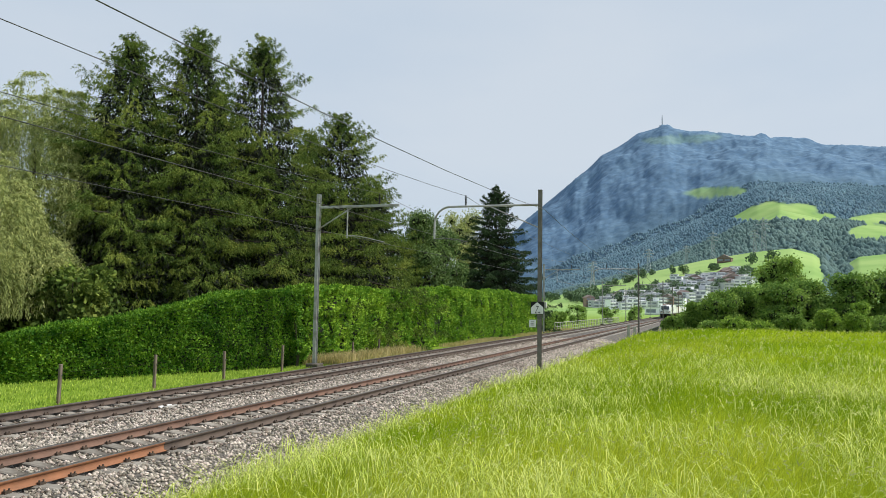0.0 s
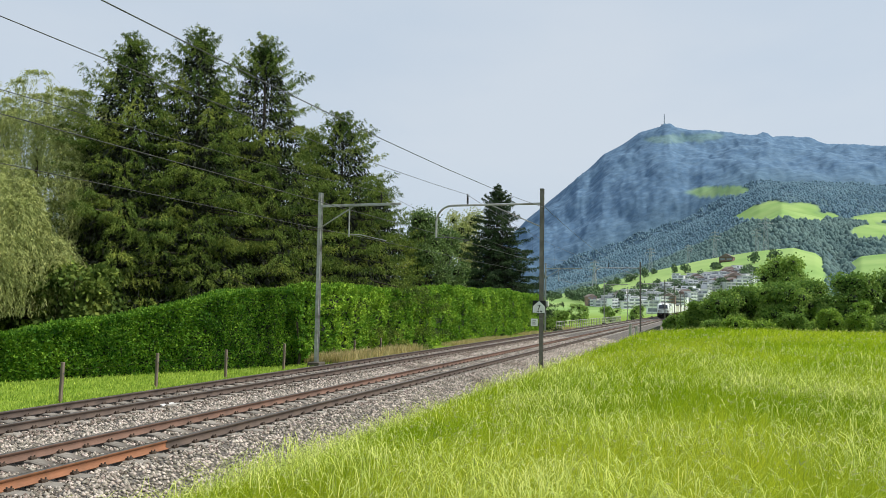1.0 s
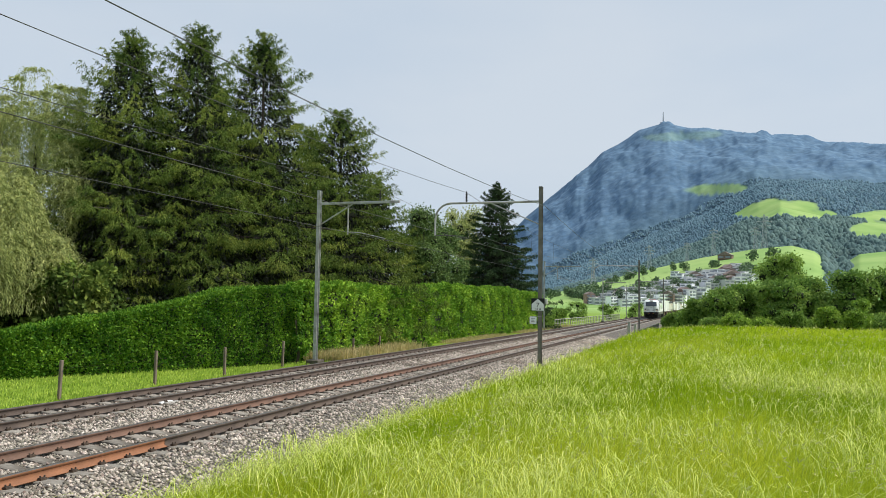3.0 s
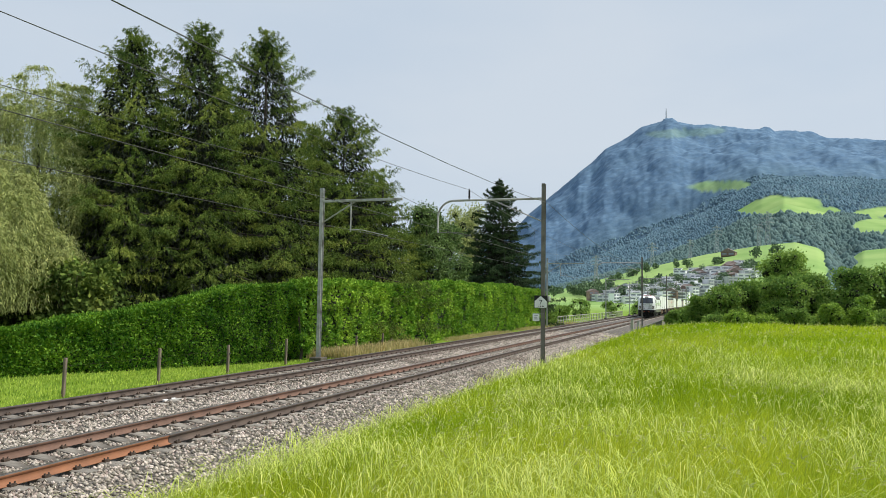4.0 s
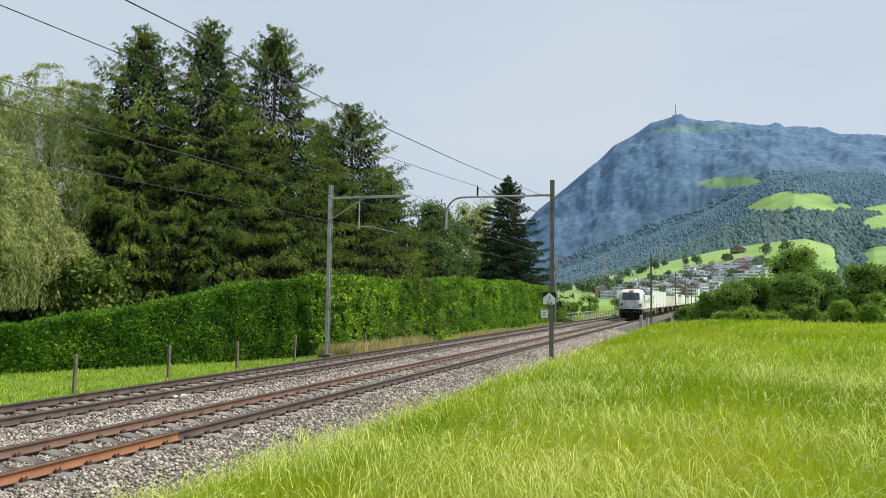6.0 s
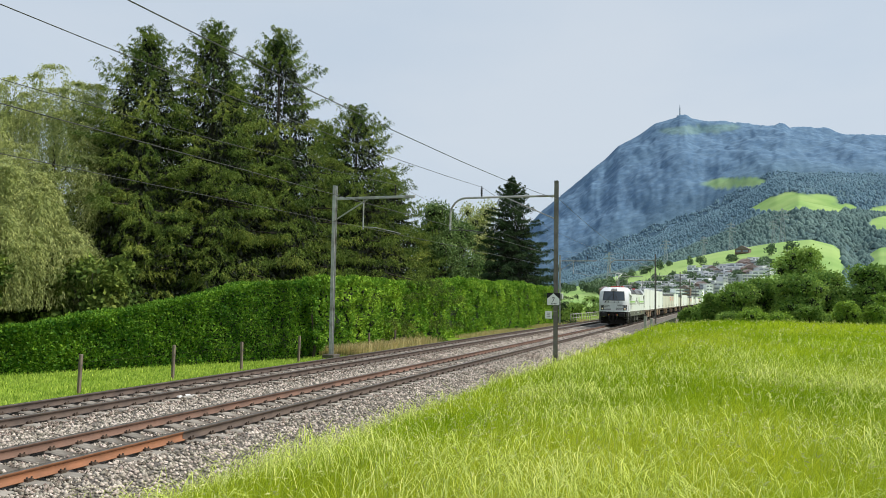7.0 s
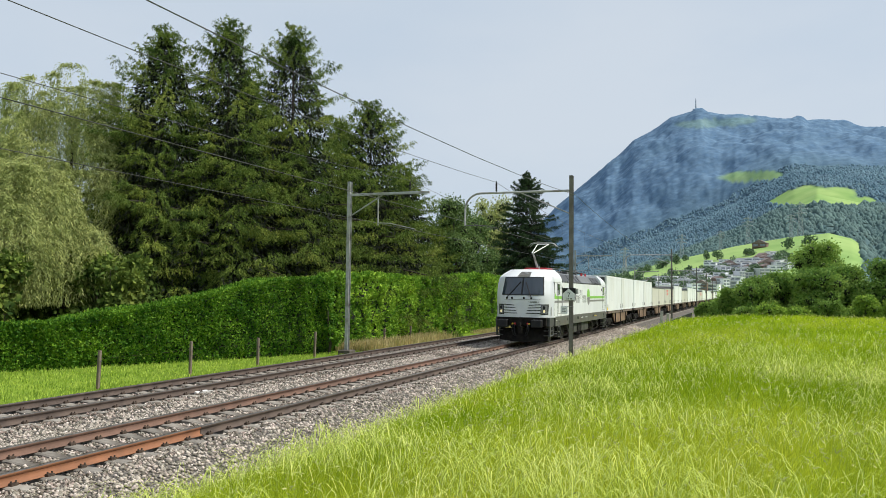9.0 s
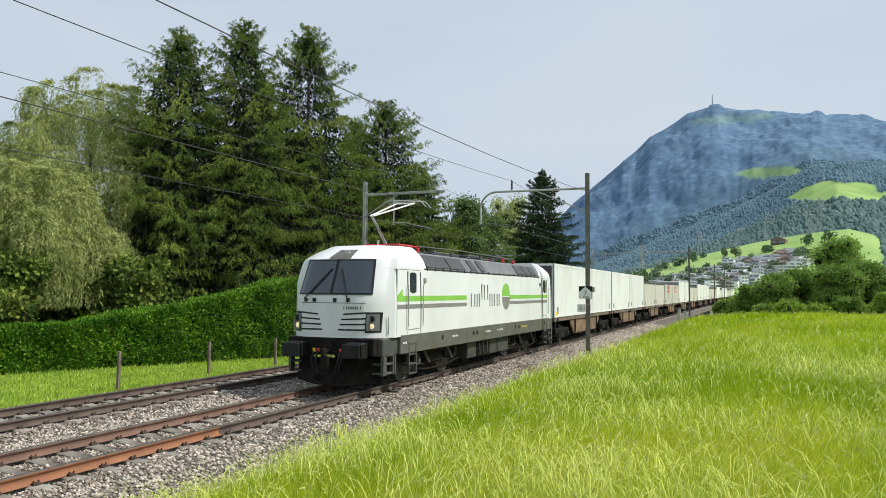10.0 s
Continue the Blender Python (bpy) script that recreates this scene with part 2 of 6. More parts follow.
RIDGE_C = [(-30, 0.0), (-13.96, 0.0061), (-10.63, 0.0252), (-5.73, 0.0477), (0.16, 0.09), (2.06, 0.1069), (4.99, 0.1295), (7.43, 0.1175), (11.32, 0.1047), (30, 0.07), (60, 0.02)]
RIDGE_D = [(-30, 0.0), (-13.96, 0.0024), (-11.46, 0.0104), (-9.8, 0.018), (-4.53, 0.0427), (-0.23, 0.0605), (3.13, 0.0705), (5.65, 0.0746), (7.03, 0.0675), (8.37, 0.0473), (9.71, 0.0634), (11.27, 0.0661), (30, 0.04), (60, 0.01)]
FAR = ((620, None, -0.004), (1000, RIDGE_D, 0), (1120, RIDGE_D, -0.012), (1600, RIDGE_C, -0.008), (1750, RIDGE_C, -0.020), (2400, RIDGE_B, -0.006), (2650, RIDGE_B, -0.012), (3800, RIDGE_A, 0), (4300, RIDGE_A, -0.03))


def smoothstep(a, b, v):
    t = np.clip((v - a) / (b - a), 0, 1)
    return t * t * (3 - 2 * t)


def waves(x, y, seed, scale):
    """A cheap smooth relief from summed sines."""
    rng = np.random.RandomState(seed)
    out = 0
    for k in range(7):
        a, f, p = rng.uniform(0, 6.28), rng.uniform(0.5, 2.2) / scale, rng.uniform(0, 6.28)
        out = out + np.sin((x * np.cos(a) + y * np.sin(a)) * f + p)
    return out / 7


def fbm(x, y, seed, scale, octaves=5, gain=0.5):
    """Layered lattice noise between about -1 and 1."""
    out, amp, tot = 0.0, 1.0, 0.0
    for o in range(octaves):
        u, v = x / scale * 2 ** o + 17.3 * o, y / scale * 2 ** o - 9.1 * o
        i, j = np.floor(u), np.floor(v)
        fu, fv = u - i, v - j
        fu, fv = fu * fu * (3 - 2 * fu), fv * fv * (3 - 2 * fv)

        def lattice(a, b):
            q = np.sin(a * 127.1 + b * 311.7 + seed * 74.7) * 43758.5453
            return 2 * (q - np.floor(q)) - 1
        top = lattice(i, j) * (1 - fu) + lattice(i + 1, j) * fu
        low = lattice(i, j + 1) * (1 - fu) + lattice(i + 1, j + 1) * fu
        out, tot, amp = out + amp * (top * (1 - fv) + low * fv), tot + amp, amp * gain
    return out / tot


def near_ground(x, y):
    x, y = np.asarray(x, float), np.asarray(y, float)
    right = -0.5 + 1.05 * smoothstep(3.0, 6.8, x) + 0.32 * smoothstep(6.0, 11.0, x)
    right = right - 0.9 * smoothstep(46, 75, y) + 0.05 * waves(x, y, 3, 6)
    right = np.where(x < 3.0, -0.5, right)
    left = -0.5 - 0.12 * smoothstep(-7, -10, x) + 0.03 * waves(x, y, 4, 5) - 1.0 * smoothstep(110, 260, y)
    return np.where(x > -2, right, left)


def ground_height(x, y):
    """Height of the land anywhere."""
    x, y = np.asarray(x, float), np.asarray(y, float)
    dx, dy = x - EYE.x, y - EYE.y
    r, az = np.hypot(dx, dy), np.degrees(np.arctan2(dx, dy))
    zs = []
    for rr, ridge, extra in FAR:
        e = np.interp(az, *zip(*ridge)) if ridge else 0.0
        zs.append(rr * (e + extra) + EYE.z)
    z = near_ground(x, y)
    flat = -1.2 * smoothstep(200, 400, r)
    z = z * (1 - smoothstep(150, 300, r)) + flat
    knots = [300.0] + [k[0] for k in FAR]
    heights = [z] + zs
    for i in range(len(FAR)):
        a, b = knots[i], knots[i + 1]
        t = np.clip((r - a) / (b - a), 0, 1)
        # hillsides rise steadily and round off towards the crest
        s = t * (1.35 - 0.35 * t) if i in (1, 3, 5, 7) else t
        seg = heights[i] * (1 - s) + heights[i + 1] * s
        z = np.where((r > a) & (r <= b), seg, z)
        if i == len(FAR) - 1:
            z = np.where(r > b, heights[-1], z)
    crest = np.ones_like(r)
    for rr in (1600, 2400, 3800):
        crest = crest * (1 - 0.8 * np.exp(-((r - rr) / 110) ** 2))
    ridged = 1 - 2 * np.abs(fbm(x, y, 8, 420, 6, 0.55))
    gully = 1 - 2 * np.abs(fbm(az + 0.0012 * r, r / 260, 12, 3.2, 5, 0.5))
    z = z + smoothstep(1120, 1500, r) * crest * ((ridged - 0.55) * 26 + (gully - 0.5) * 13 * smoothstep(2500, 3000, r) + 15 * fbm(x, y, 9, 140, 4)) * (0.35 + 0.65 * smoothstep(2300, 3000, r) * 1.9)
    return z


def meadow_mask(x, y, z):
    """Where the hills carry pasture and where forest: 1 is pasture."""
    dx, dy = x - EYE.x, y - EYE.y
    r, az = np.hypot(dx, dy), np.degrees(np.arctan2(dx, dy))
    e = (z - EYE.z) / r
    wob = 0.45 * fbm(az, e * 60, 21, 1.1, 3)
    m = 1 - smoothstep(1000, 1090, r + wob * 60)
    for a, c, wa, wc, lo, hi in ((0.6, 0.146, 2.3, 0.007, 2450, 3500), (4.5, 0.118, 3.0, 0.0130, 1400, 2000), (7.3, 0.110, 1.2, 0.006, 1400, 2000), (10.6, 0.107, 1.5, 0.006, 1300, 2300),
                                 (10.6, 0.092, 1.6, 0.0095, 1200, 2000), (9.2, 0.157, 0.6, 0.002, 1900, 2700), (-1.5, 0.215, 3.0, 0.006, 3300, 3900)):
        d = ((az - a) / wa) ** 2 + ((e - c) / wc) ** 2 + wob
        # the farthest pastures count for less, so the haze-blue forest colour dulls them
        m = np.maximum(m, (1 - smoothstep(0.7, 1.15, d)) * ((r > lo) & (r < hi)) * (0.22 if lo > 3000 else (0.75 if lo > 2400 else 1.0)))
    # a wooded gully cuts the near hill
    g = ((az - 8.35) / 0.9) ** 2
    m = m * (1 - (1 - smoothstep(0.6, 1.1, g + wob)) * (r > 700) * (r < 1600))
    return m


def ground():
    az = np.concatenate([np.arange(-180, -62, 4.0), np.arange(-62, -16, 0.5), np.arange(-16, 13, 0.11), np.arange(13, 40, 0.5), np.arange(40, 180, 4.0)])
    r = np.concatenate([np.array([0.001]), np.geomspace(1.2, 300, 64), np.linspace(310, 620, 12), np.linspace(650, 1120, 52), np.linspace(1135, 2650, 84), np.linspace(2675, 3800, 62), np.linspace(3830, 4300, 10)])
    A, R = np.meshgrid(np.radians(az), r, indexing="ij")
    X, Y = EYE.x + R * np.sin(A) + 0.37, EYE.y + R * np.cos(A) - 0.23
    Z = ground_height(X, Y)
    na, nr = A.shape
    v = np.stack([X, Y, Z], -1).reshape(-1, 3)
    i = np.arange(na * nr).reshape(na, nr)
    j = np.roll(i, -1, axis=0)
    f = np.stack([i[:, :-1], i[:, 1:], j[:, 1:], j[:, :-1]], -1).reshape(-1, 4)[:, ::-1]
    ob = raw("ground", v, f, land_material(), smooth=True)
    att = ob.data.attributes.new("pasture", "FLOAT", "POINT")
    att.data.foreach_set("value", meadow_mask(v[:, 0], v[:, 1], v[:, 2]).astype(np.float32))
    # grows with distance and brings in the haze-blue forest colour
    far = ob.data.attributes.new("haze_share", "FLOAT", "POINT")
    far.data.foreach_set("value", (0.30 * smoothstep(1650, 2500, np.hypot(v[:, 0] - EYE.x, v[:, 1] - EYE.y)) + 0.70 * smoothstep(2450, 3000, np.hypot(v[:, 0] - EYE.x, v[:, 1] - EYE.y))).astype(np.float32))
    tagged(ob, "green meadow land rising to forested hills and a mountain", "ground", kind="structure")


def land_material():
    m = bpy.data.materials.new("land")
    m.use_nodes = True
    n, l = m.node_tree.nodes, m.node_tree.links
    b = n["Principled BSDF"]
    b.inputs["Roughness"].default_value = 0.95
    b.inputs["Specular IOR Level"].default_value = 0.1
    co = n.new("ShaderNodeTexCoord")

    def noise_ramp(scale, c1, c2, p1=0.35, p2=0.65, detail=6):
        g = n.new("ShaderNodeTexNoise")
        g.inputs["Scale"].default_value, g.inputs["Detail"].default_value = scale, detail
        l.new(co.outputs["Object"], g.inputs["Vector"])
        r = n.new("ShaderNodeValToRGB")
        r.color_ramp.elements[0].position, r.color_ramp.elements[0].color = p1, (*c1, 1)
        r.color_ramp.elements[1].position, r.color_ramp.elements[1].color = p2, (*c2, 1)
        l.new(g.outputs["Fac"], r.inputs["Fac"])
        return r.outputs["Color"], g.outputs["Fac"]

    def mix(f, a, c):
        x = n.new("ShaderNodeMix")
        x.data_type = "RGBA"
        l.new(f, x.inputs["Factor"])
        l.new(a, x.inputs["A"])
        l.new(c, x.inputs["B"])
        return x.outputs["Result"]

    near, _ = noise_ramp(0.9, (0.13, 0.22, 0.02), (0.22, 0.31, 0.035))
    # paler, bluer green for distant pasture, with haze mixed into the colour
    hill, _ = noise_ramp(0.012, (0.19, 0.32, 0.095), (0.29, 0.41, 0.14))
    # forest tones go from green to blue: aerial haze put into base colour
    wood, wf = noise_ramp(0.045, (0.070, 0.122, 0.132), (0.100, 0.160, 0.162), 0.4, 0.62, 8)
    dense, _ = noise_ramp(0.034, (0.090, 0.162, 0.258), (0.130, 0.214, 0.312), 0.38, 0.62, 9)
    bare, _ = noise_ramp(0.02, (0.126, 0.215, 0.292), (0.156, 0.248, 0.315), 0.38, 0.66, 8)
    _, patches = noise_ramp(0.0045, (0, 0, 0), (1, 1, 1), 0.4, 0.6, 7)
    sparse = n.new("ShaderNodeMapRange")
    sparse.inputs["From Min"].default_value, sparse.inputs["From Max"].default_value = 0.53, 0.66
    l.new(patches, sparse.inputs["Value"])
    sparse.inputs["To Max"].default_value = 0.22
    crowns = n.new("ShaderNodeTexVoronoi")
    crowns.inputs["Scale"].default_value = 0.045
    l.new(co.outputs["Object"], crowns.inputs["Vector"])
    crown_tone = n.new("ShaderNodeMapRange")
    crown_tone.inputs["To Min"].default_value, crown_tone.inputs["To Max"].default_value = 1.1, 0.82
    l.new(crowns.outputs["Distance"], crown_tone.inputs["Value"])
    speckled = n.new("ShaderNodeHueSaturation")
    l.new(crown_tone.outputs["Result"], speckled.inputs["Value"])
    l.new(dense, speckled.inputs["Color"])
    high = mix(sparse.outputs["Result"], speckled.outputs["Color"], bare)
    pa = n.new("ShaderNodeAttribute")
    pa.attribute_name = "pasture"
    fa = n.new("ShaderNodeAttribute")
    fa.attribute_name = "haze_share"
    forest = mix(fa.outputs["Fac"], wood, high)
    dist = n.new("ShaderNodeVectorMath")
    dist.operation = "LENGTH"
    l.new(co.outputs["Object"], dist.inputs[0])
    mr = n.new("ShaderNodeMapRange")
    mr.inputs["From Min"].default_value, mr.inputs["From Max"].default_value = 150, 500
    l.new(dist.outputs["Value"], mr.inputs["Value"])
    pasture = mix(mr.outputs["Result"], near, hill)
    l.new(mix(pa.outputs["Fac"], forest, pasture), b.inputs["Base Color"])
    bp = n.new("ShaderNodeBump")
    bp.inputs["Strength"].default_value, bp.inputs["Distance"].default_value = 0.35, 9.0
    iv = n.new("ShaderNodeMath")
    iv.operation = "SUBTRACT"
    iv.inputs[0].default_value = 1.0
    l.new(pa.outputs["Fac"], iv.inputs[1])
    mu = n.new("ShaderNodeMath")
    mu.operation = "MULTIPLY"
    l.new(iv.outputs["Value"], mu.inputs[0])
    l.new(wf, mu.inputs[1])
    l.new(mu.outputs["Value"], bp.inputs["Height"])
    l.new(bp.outputs["Normal"], b.inputs["Normal"])
    return m


ground()

# ---- railway: two ballasted tracks ----
NEAR_X, FAR_X = 0.0, -4.05
TRACK_Y0, TRACK_Y1 = -14.0, 330.0


def ballast():
    ys = np.concatenate([np.arange(TRACK_Y0, 60, 2.0), np.arange(60, TRACK_Y1 + 1, 10.0)])
    prof = [(-7.0, -0.75), (-6.0, -0.36), (-5.45, -0.20), (-5.05, -0.195), (-4.95, -0.24), (-3.15, -0.24), (-3.05, -0.195), (-2.6, -0.20), (-2.0, -0.25), (-1.4, -0.20), (-1.0, -0.195), (-0.9, -0.24), (0.9, -0.24), (1.0, -0.195), (1.45, -0.195), (1.9, -0.27), (3.7, -0.80)]
    v, f = [], []
    for y in ys:
        v += [(x, y, z) for x, z in prof]
    k = len(prof)
    for a in range(len(ys) - 1):
        for b in range(k - 1):
            f.append((a * k + b, a * k + b + 1, (a + 1) * k + b + 1, (a + 1) * k + b))
    ob = raw("ballast_bed", v, f, M_STONE_BED)
    tagged(ob, "grey crushed stone ballast bed under two railway tracks", "ballast", kind="structure")
    return prof


BALLAST = ballast()


def ballast_height(x):
    return np.interp(x, *zip(*BALLAST))


def stones():
    """Loose stones over the bed, thick near the meadow, thinner far away."""
    rng = np.random.RandomState(5)
    n = 105000
    y = TRACK_Y0 + 14 + (rng.rand(n) ** 1.75) * 64 - 2
    x = np.where(rng.rand(n) < 0.62, rng.uniform(-2.9, 3.5, n), rng.uniform(-6.3, -2.9, n))
    keep = np.ones(n, bool)
    for c in (NEAR_X, FAR_X):      # fewer on the sleepers
        on = (np.abs(x - c) < 1.2) & ((np.mod(y, 0.6) < 0.14) | (np.mod(y, 0.6) > 0.46))
        keep &= ~(on & (rng.rand(n) < 0.9))
        keep &= ~(np.abs(np.abs(x - c) - 0.7525) < 0.10)
    x, y = x[keep], y[keep]
    n = len(x)
    s = rng.uniform(0.026, 0.05, n) * (1 + 0.012 * np.maximum(y, 0))
    z = ballast_height(x) + s * 0.25
    base = np.array([(1, 0, 0), (-1, 0, 0), (0, 1, 0), (0, -1, 0), (0, 0, 1), (0, 0, -1)], float)
    tri = np.array([(0, 2, 4), (2, 1, 4), (1, 3, 4), (3, 0, 4), (2, 0, 5), (1, 2, 5), (3, 1, 5), (0, 3, 5)])
    p = base[None] * rng.uniform(0.6, 1.25, (n, 6, 1))
    p = p + rng.uniform(-0.28, 0.28, p.shape)
    a = rng.uniform(0, 6.28, n)
    c, q = np.cos(a)[:, None], np.sin(a)[:, None]
    p = np.stack([p[..., 0] * c - p[..., 1] * q, p[..., 0] * q + p[..., 1] * c, p[..., 2] * 0.75], -1) * s[:, None, None]
    p += np.stack([x, y, z], -1)[:, None]
    f = tri[None] + (np.arange(n) * 6)[:, None, None]
    dark = np.zeros(n, int)
    for c in (NEAR_X, FAR_X):
        dark |= (np.abs(x - c) < 1.5) & (rng.rand(n) < (0.35 if c == NEAR_X else 0.75))
    ob = raw("ballast_stones", p.reshape(-1, 3), f.reshape(-1, 3), [M_STONE, M_STONE_DARK], mats=np.repeat(dark, 8))
    tagged(ob, "loose grey and rust-tinged crushed ballast stones", "ballast stones", kind="stuff")


stones()

RAIL_PROFILE = [(-0.075, -0.172), (0.075, -0.172), (0.075, -0.160), (0.012, -0.142), (0.009, -0.055), (0.034, -0.038), (0.036, -0.012), (0.030, 0.0), (-0.030, 0.0), (-0.036, -0.012), (-0.034, -0.038), (-0.009, -0.055), (-0.012, -0.142), (-0.075, -0.160)]


def rail(x, side, parent, y0, y1, label):
    k = len(RAIL_PROFILE)
    ys = list(np.linspace(y0, y1, 5))
    v = [(x + a, y, b) for y in ys for a, b in RAIL_PROFILE]
    f, m = [], []
    for s in range(len(ys) - 1):
        for i in range(k):
            j = (i + 1) % k
            f.append((s * k + j, s * k + i, (s + 1) * k + i, (s + 1) * k + j))
            m.append(1 if i in (6, 7, 8) else 0)
    return raw("rail", v, f, [side, M_RAIL_TOP], parent, label, mats=m)


def sleeper_mesh():
    """A concrete sleeper, dished in the middle, with four pairs of rail clips."""
    bm = bmesh.new()
    hs = [(-1.3, -0.19, 0.13), (-1.15, -0.172, 0.13), (-0.55, -0.175, 0.13), (-0.25, -0.215, 0.11), (0.25, -0.215, 0.11), (0.55, -0.175, 0.13), (1.15, -0.172, 0.13), (1.3, -0.19, 0.13)]
    rows = []
    for x, z, w in hs:
        rows.append([bm.verts.new(c) for c in ((x, -w, -0.30), (x, -w, z - 0.02), (x, -w + 0.03, z), (x, w - 0.03, z), (x, w, z - 0.02), (x, w, -0.30))])
    for a, b in zip(rows[:-1], rows[1:]):
        for i in range(5):
            bm.faces.new((a[i], b[i], b[i + 1], a[i + 1]))
    bm.faces.new(rows[0])
    bm.faces.new(rows[-1][::-1])
    bmesh.ops.recalc_face_normals(bm, faces=bm.faces[:])
    for c in (-0.7525, 0.7525):
        for s in (-1, 1):
            x = c + s * 0.105
            box(bm, x - 0.035, x + 0.035, -0.055, 0.055, -0.175, -0.135, mat=1)
            for dy in (-0.04, 0.04):
                rod(bm, (x, dy, -0.15), (x, dy, -0.105), 0.014, 5, mat=1)
    me = bpy.data.meshes.new("sleeper")
    bm.to_mesh(me)
    bm.free()
    me.materials.append(M_SLEEPER)
    me.materials.append(M_CLIP)
    return me


SLEEPER = sleeper_mesh()


def track(x, rails, label):
    t = thing("railway_track", x, 0, 0, label, "railway track", "railway tracks", kind="structure")
    for s, side, y0, y1, tone in rails:
        rail(s, side, t, y0, y1, tone)
    return t


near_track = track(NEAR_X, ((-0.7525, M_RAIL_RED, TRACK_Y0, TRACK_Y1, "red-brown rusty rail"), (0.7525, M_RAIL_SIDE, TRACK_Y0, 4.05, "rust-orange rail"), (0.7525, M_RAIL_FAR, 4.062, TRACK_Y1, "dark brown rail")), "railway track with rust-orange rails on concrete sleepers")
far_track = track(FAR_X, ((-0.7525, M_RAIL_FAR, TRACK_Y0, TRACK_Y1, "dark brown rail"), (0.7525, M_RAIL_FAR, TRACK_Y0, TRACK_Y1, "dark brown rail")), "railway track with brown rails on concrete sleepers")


def lay_sleepers():
    for t in (near_track, far_track):
        for i in range(280):
            o = new("sleeper", SLEEPER)
            o.parent = t
            o.location = (0, -8.4 + 0.6 * i, 0)


# ---- catenary masts and wires ----
def i_beam(bm, z0, z1, w=0.16, d=0.20, mat=0):
    a, b, t, k = w / 2, d / 2, 0.014, 0.007
    prof = [(-a, -b), (a, -b), (a, -b + t), (k, -b + t), (k, b - t), (a, b - t), (a, b), (-a, b), (-a, b - t), (-k, b - t), (-k, -b + t), (-a, -b + t)]
    low = [bm.verts.new((x, y, z0)) for x, y in prof]
    high = [bm.verts.new((x, y, z1)) for x, y in prof]
    for i in range(12):
        j = (i + 1) % 12
        bm.faces.new((low[i], low[j], high[j], high[i]))
    bm.faces.new(low[::-1]), bm.faces.new(high)


def insulator(parent, x, z, up):
    bm = bmesh.new()
    s = 1 if up else -1
    prof = [(0.02, 0.0)]
    for k in range(5):
        prof += [(0.03, 0.06 + 0.07 * k), (0.065, 0.08 + 0.07 * k), (0.03, 0.11 + 0.07 * k)]
    prof += [(0.02, 0.5)]
    lathe(bm, [(r, z + s * h) for r, h in prof], 8, Matrix.Translation((x, 0, 0)))
    bmesh.ops.recalc_face_normals(bm, faces=bm.faces[:])
    part("insulator", bm, M_BLACK, parent, "dark ribbed insulator")


def catenary_mast(x, y, to, hooked, base_z, top_z, label):
    """A steel mast whose arm reaches over the track that lies on its side `to` (+1 or -1)."""
    steel = M_MAST if hooked else M_STEEL
    m = thing("catenary_mast", x, y, base_z, label, "catenary mast", "catenary masts")
    d = -base_z
    bm = bmesh.new()
    i_beam(bm, 0, top_z + d)
    part("post", bm, steel, m)
    bm = bmesh.new()
    box(bm, -0.32, 0.32, -0.32, 0.32, -0.5, 0.16, 0.03)
    part("footing", bm, M_FOOT, m, "stained concrete footing block")
    za = top_z - 0.66 + d
    if hooked:
        pts = [(0, 0, za)] + [(to * 4.2, 0, za + 0.02)]
        for k in range(1, 7):
            a = math.pi / 2 * k / 6
            pts.append((to * (4.2 + 0.75 * math.sin(a)), 0, za + 0.02 - 0.75 * (1 - math.cos(a))))
        pts.append((to * 4.95, 0, za - 1.45))
        part("arm", rods(pts, 0.05, 8), M_STEEL, m, "hooked tubular steel arm")
        part("strut", rods([(0, 0, za - 1.05), (to * 2.3, 0, za - 0.02)], 0.03), M_STEEL, m)
        insulator(m, to * 3.45, za + 0.05, True)
        part("steady_arm", rods([(to * 4.95, 0, za - 1.45), (to * 3.95, 0, za - 1.47), (to * 3.35, 0, za - 1.62)], 0.022), M_DARKSTEEL, m)
    else:
        bm = bmesh.new()
        box(bm, min(0, to * 4.2), max(0, to * 4.2), -0.05, 0.05, za - 0.05, za + 0.07, 0.01)
        part("arm", bm, M_STEEL, m)
        part("strut", rods([(0, 0, za - 1.05), (to * 1.75, 0, za - 0.06)], 0.035), M_STEEL, m)
        insulator(m, to * 3.2, za + 0.07, True)
        part("drop_tube", rods([(to * 1.55, 0, za), (to * 1.55, 0, za - 1.5)], 0.035), M_STEEL, m)
        part("steady_arm", rods([(to * 1.55, 0, za - 1.38), (to * 2.2, 0, za - 1.42), (to * 3.5, 0, za - 1.72)], 0.022), M_STEEL, m, "pale steel steady arm")
    return m


R_MASTS = [(25.3, 7.77), (78.6, 7.6), (131.0, 7.5), (173.0, 7.5), (215.0, 7.5), (258.0, 7.5)]
L_MASTS = [(25.0, 7.89), (80.0, 7.6), (134.0, 7.4), (178.0, 7.4), (221.0, 7.4), (264.0, 7.4)]
for k, (my, mz) in enumerate(R_MASTS):
    mast = catenary_mast(3.4, my, -1, True, -0.42, mz, "grey steel catenary mast with a hooked arm over the track")
    if k == 0:
        sign_mast = mast
for my, mz in L_MASTS:
    catenary_mast(-7.42, my, 1, False, -0.42, mz, "grey steel catenary mast with a braced straight arm")


def span_points(x0, za, ys, sag, n=12):
    out = []
    for a, b in zip(ys[:-1], ys[1:]):
        for k in range(n):
            t = k / n
            out.append((x0, a + (b - a) * t, za - 4 * sag * t * (1 - t)))
    return out + [(x0, ys[-1], za)]


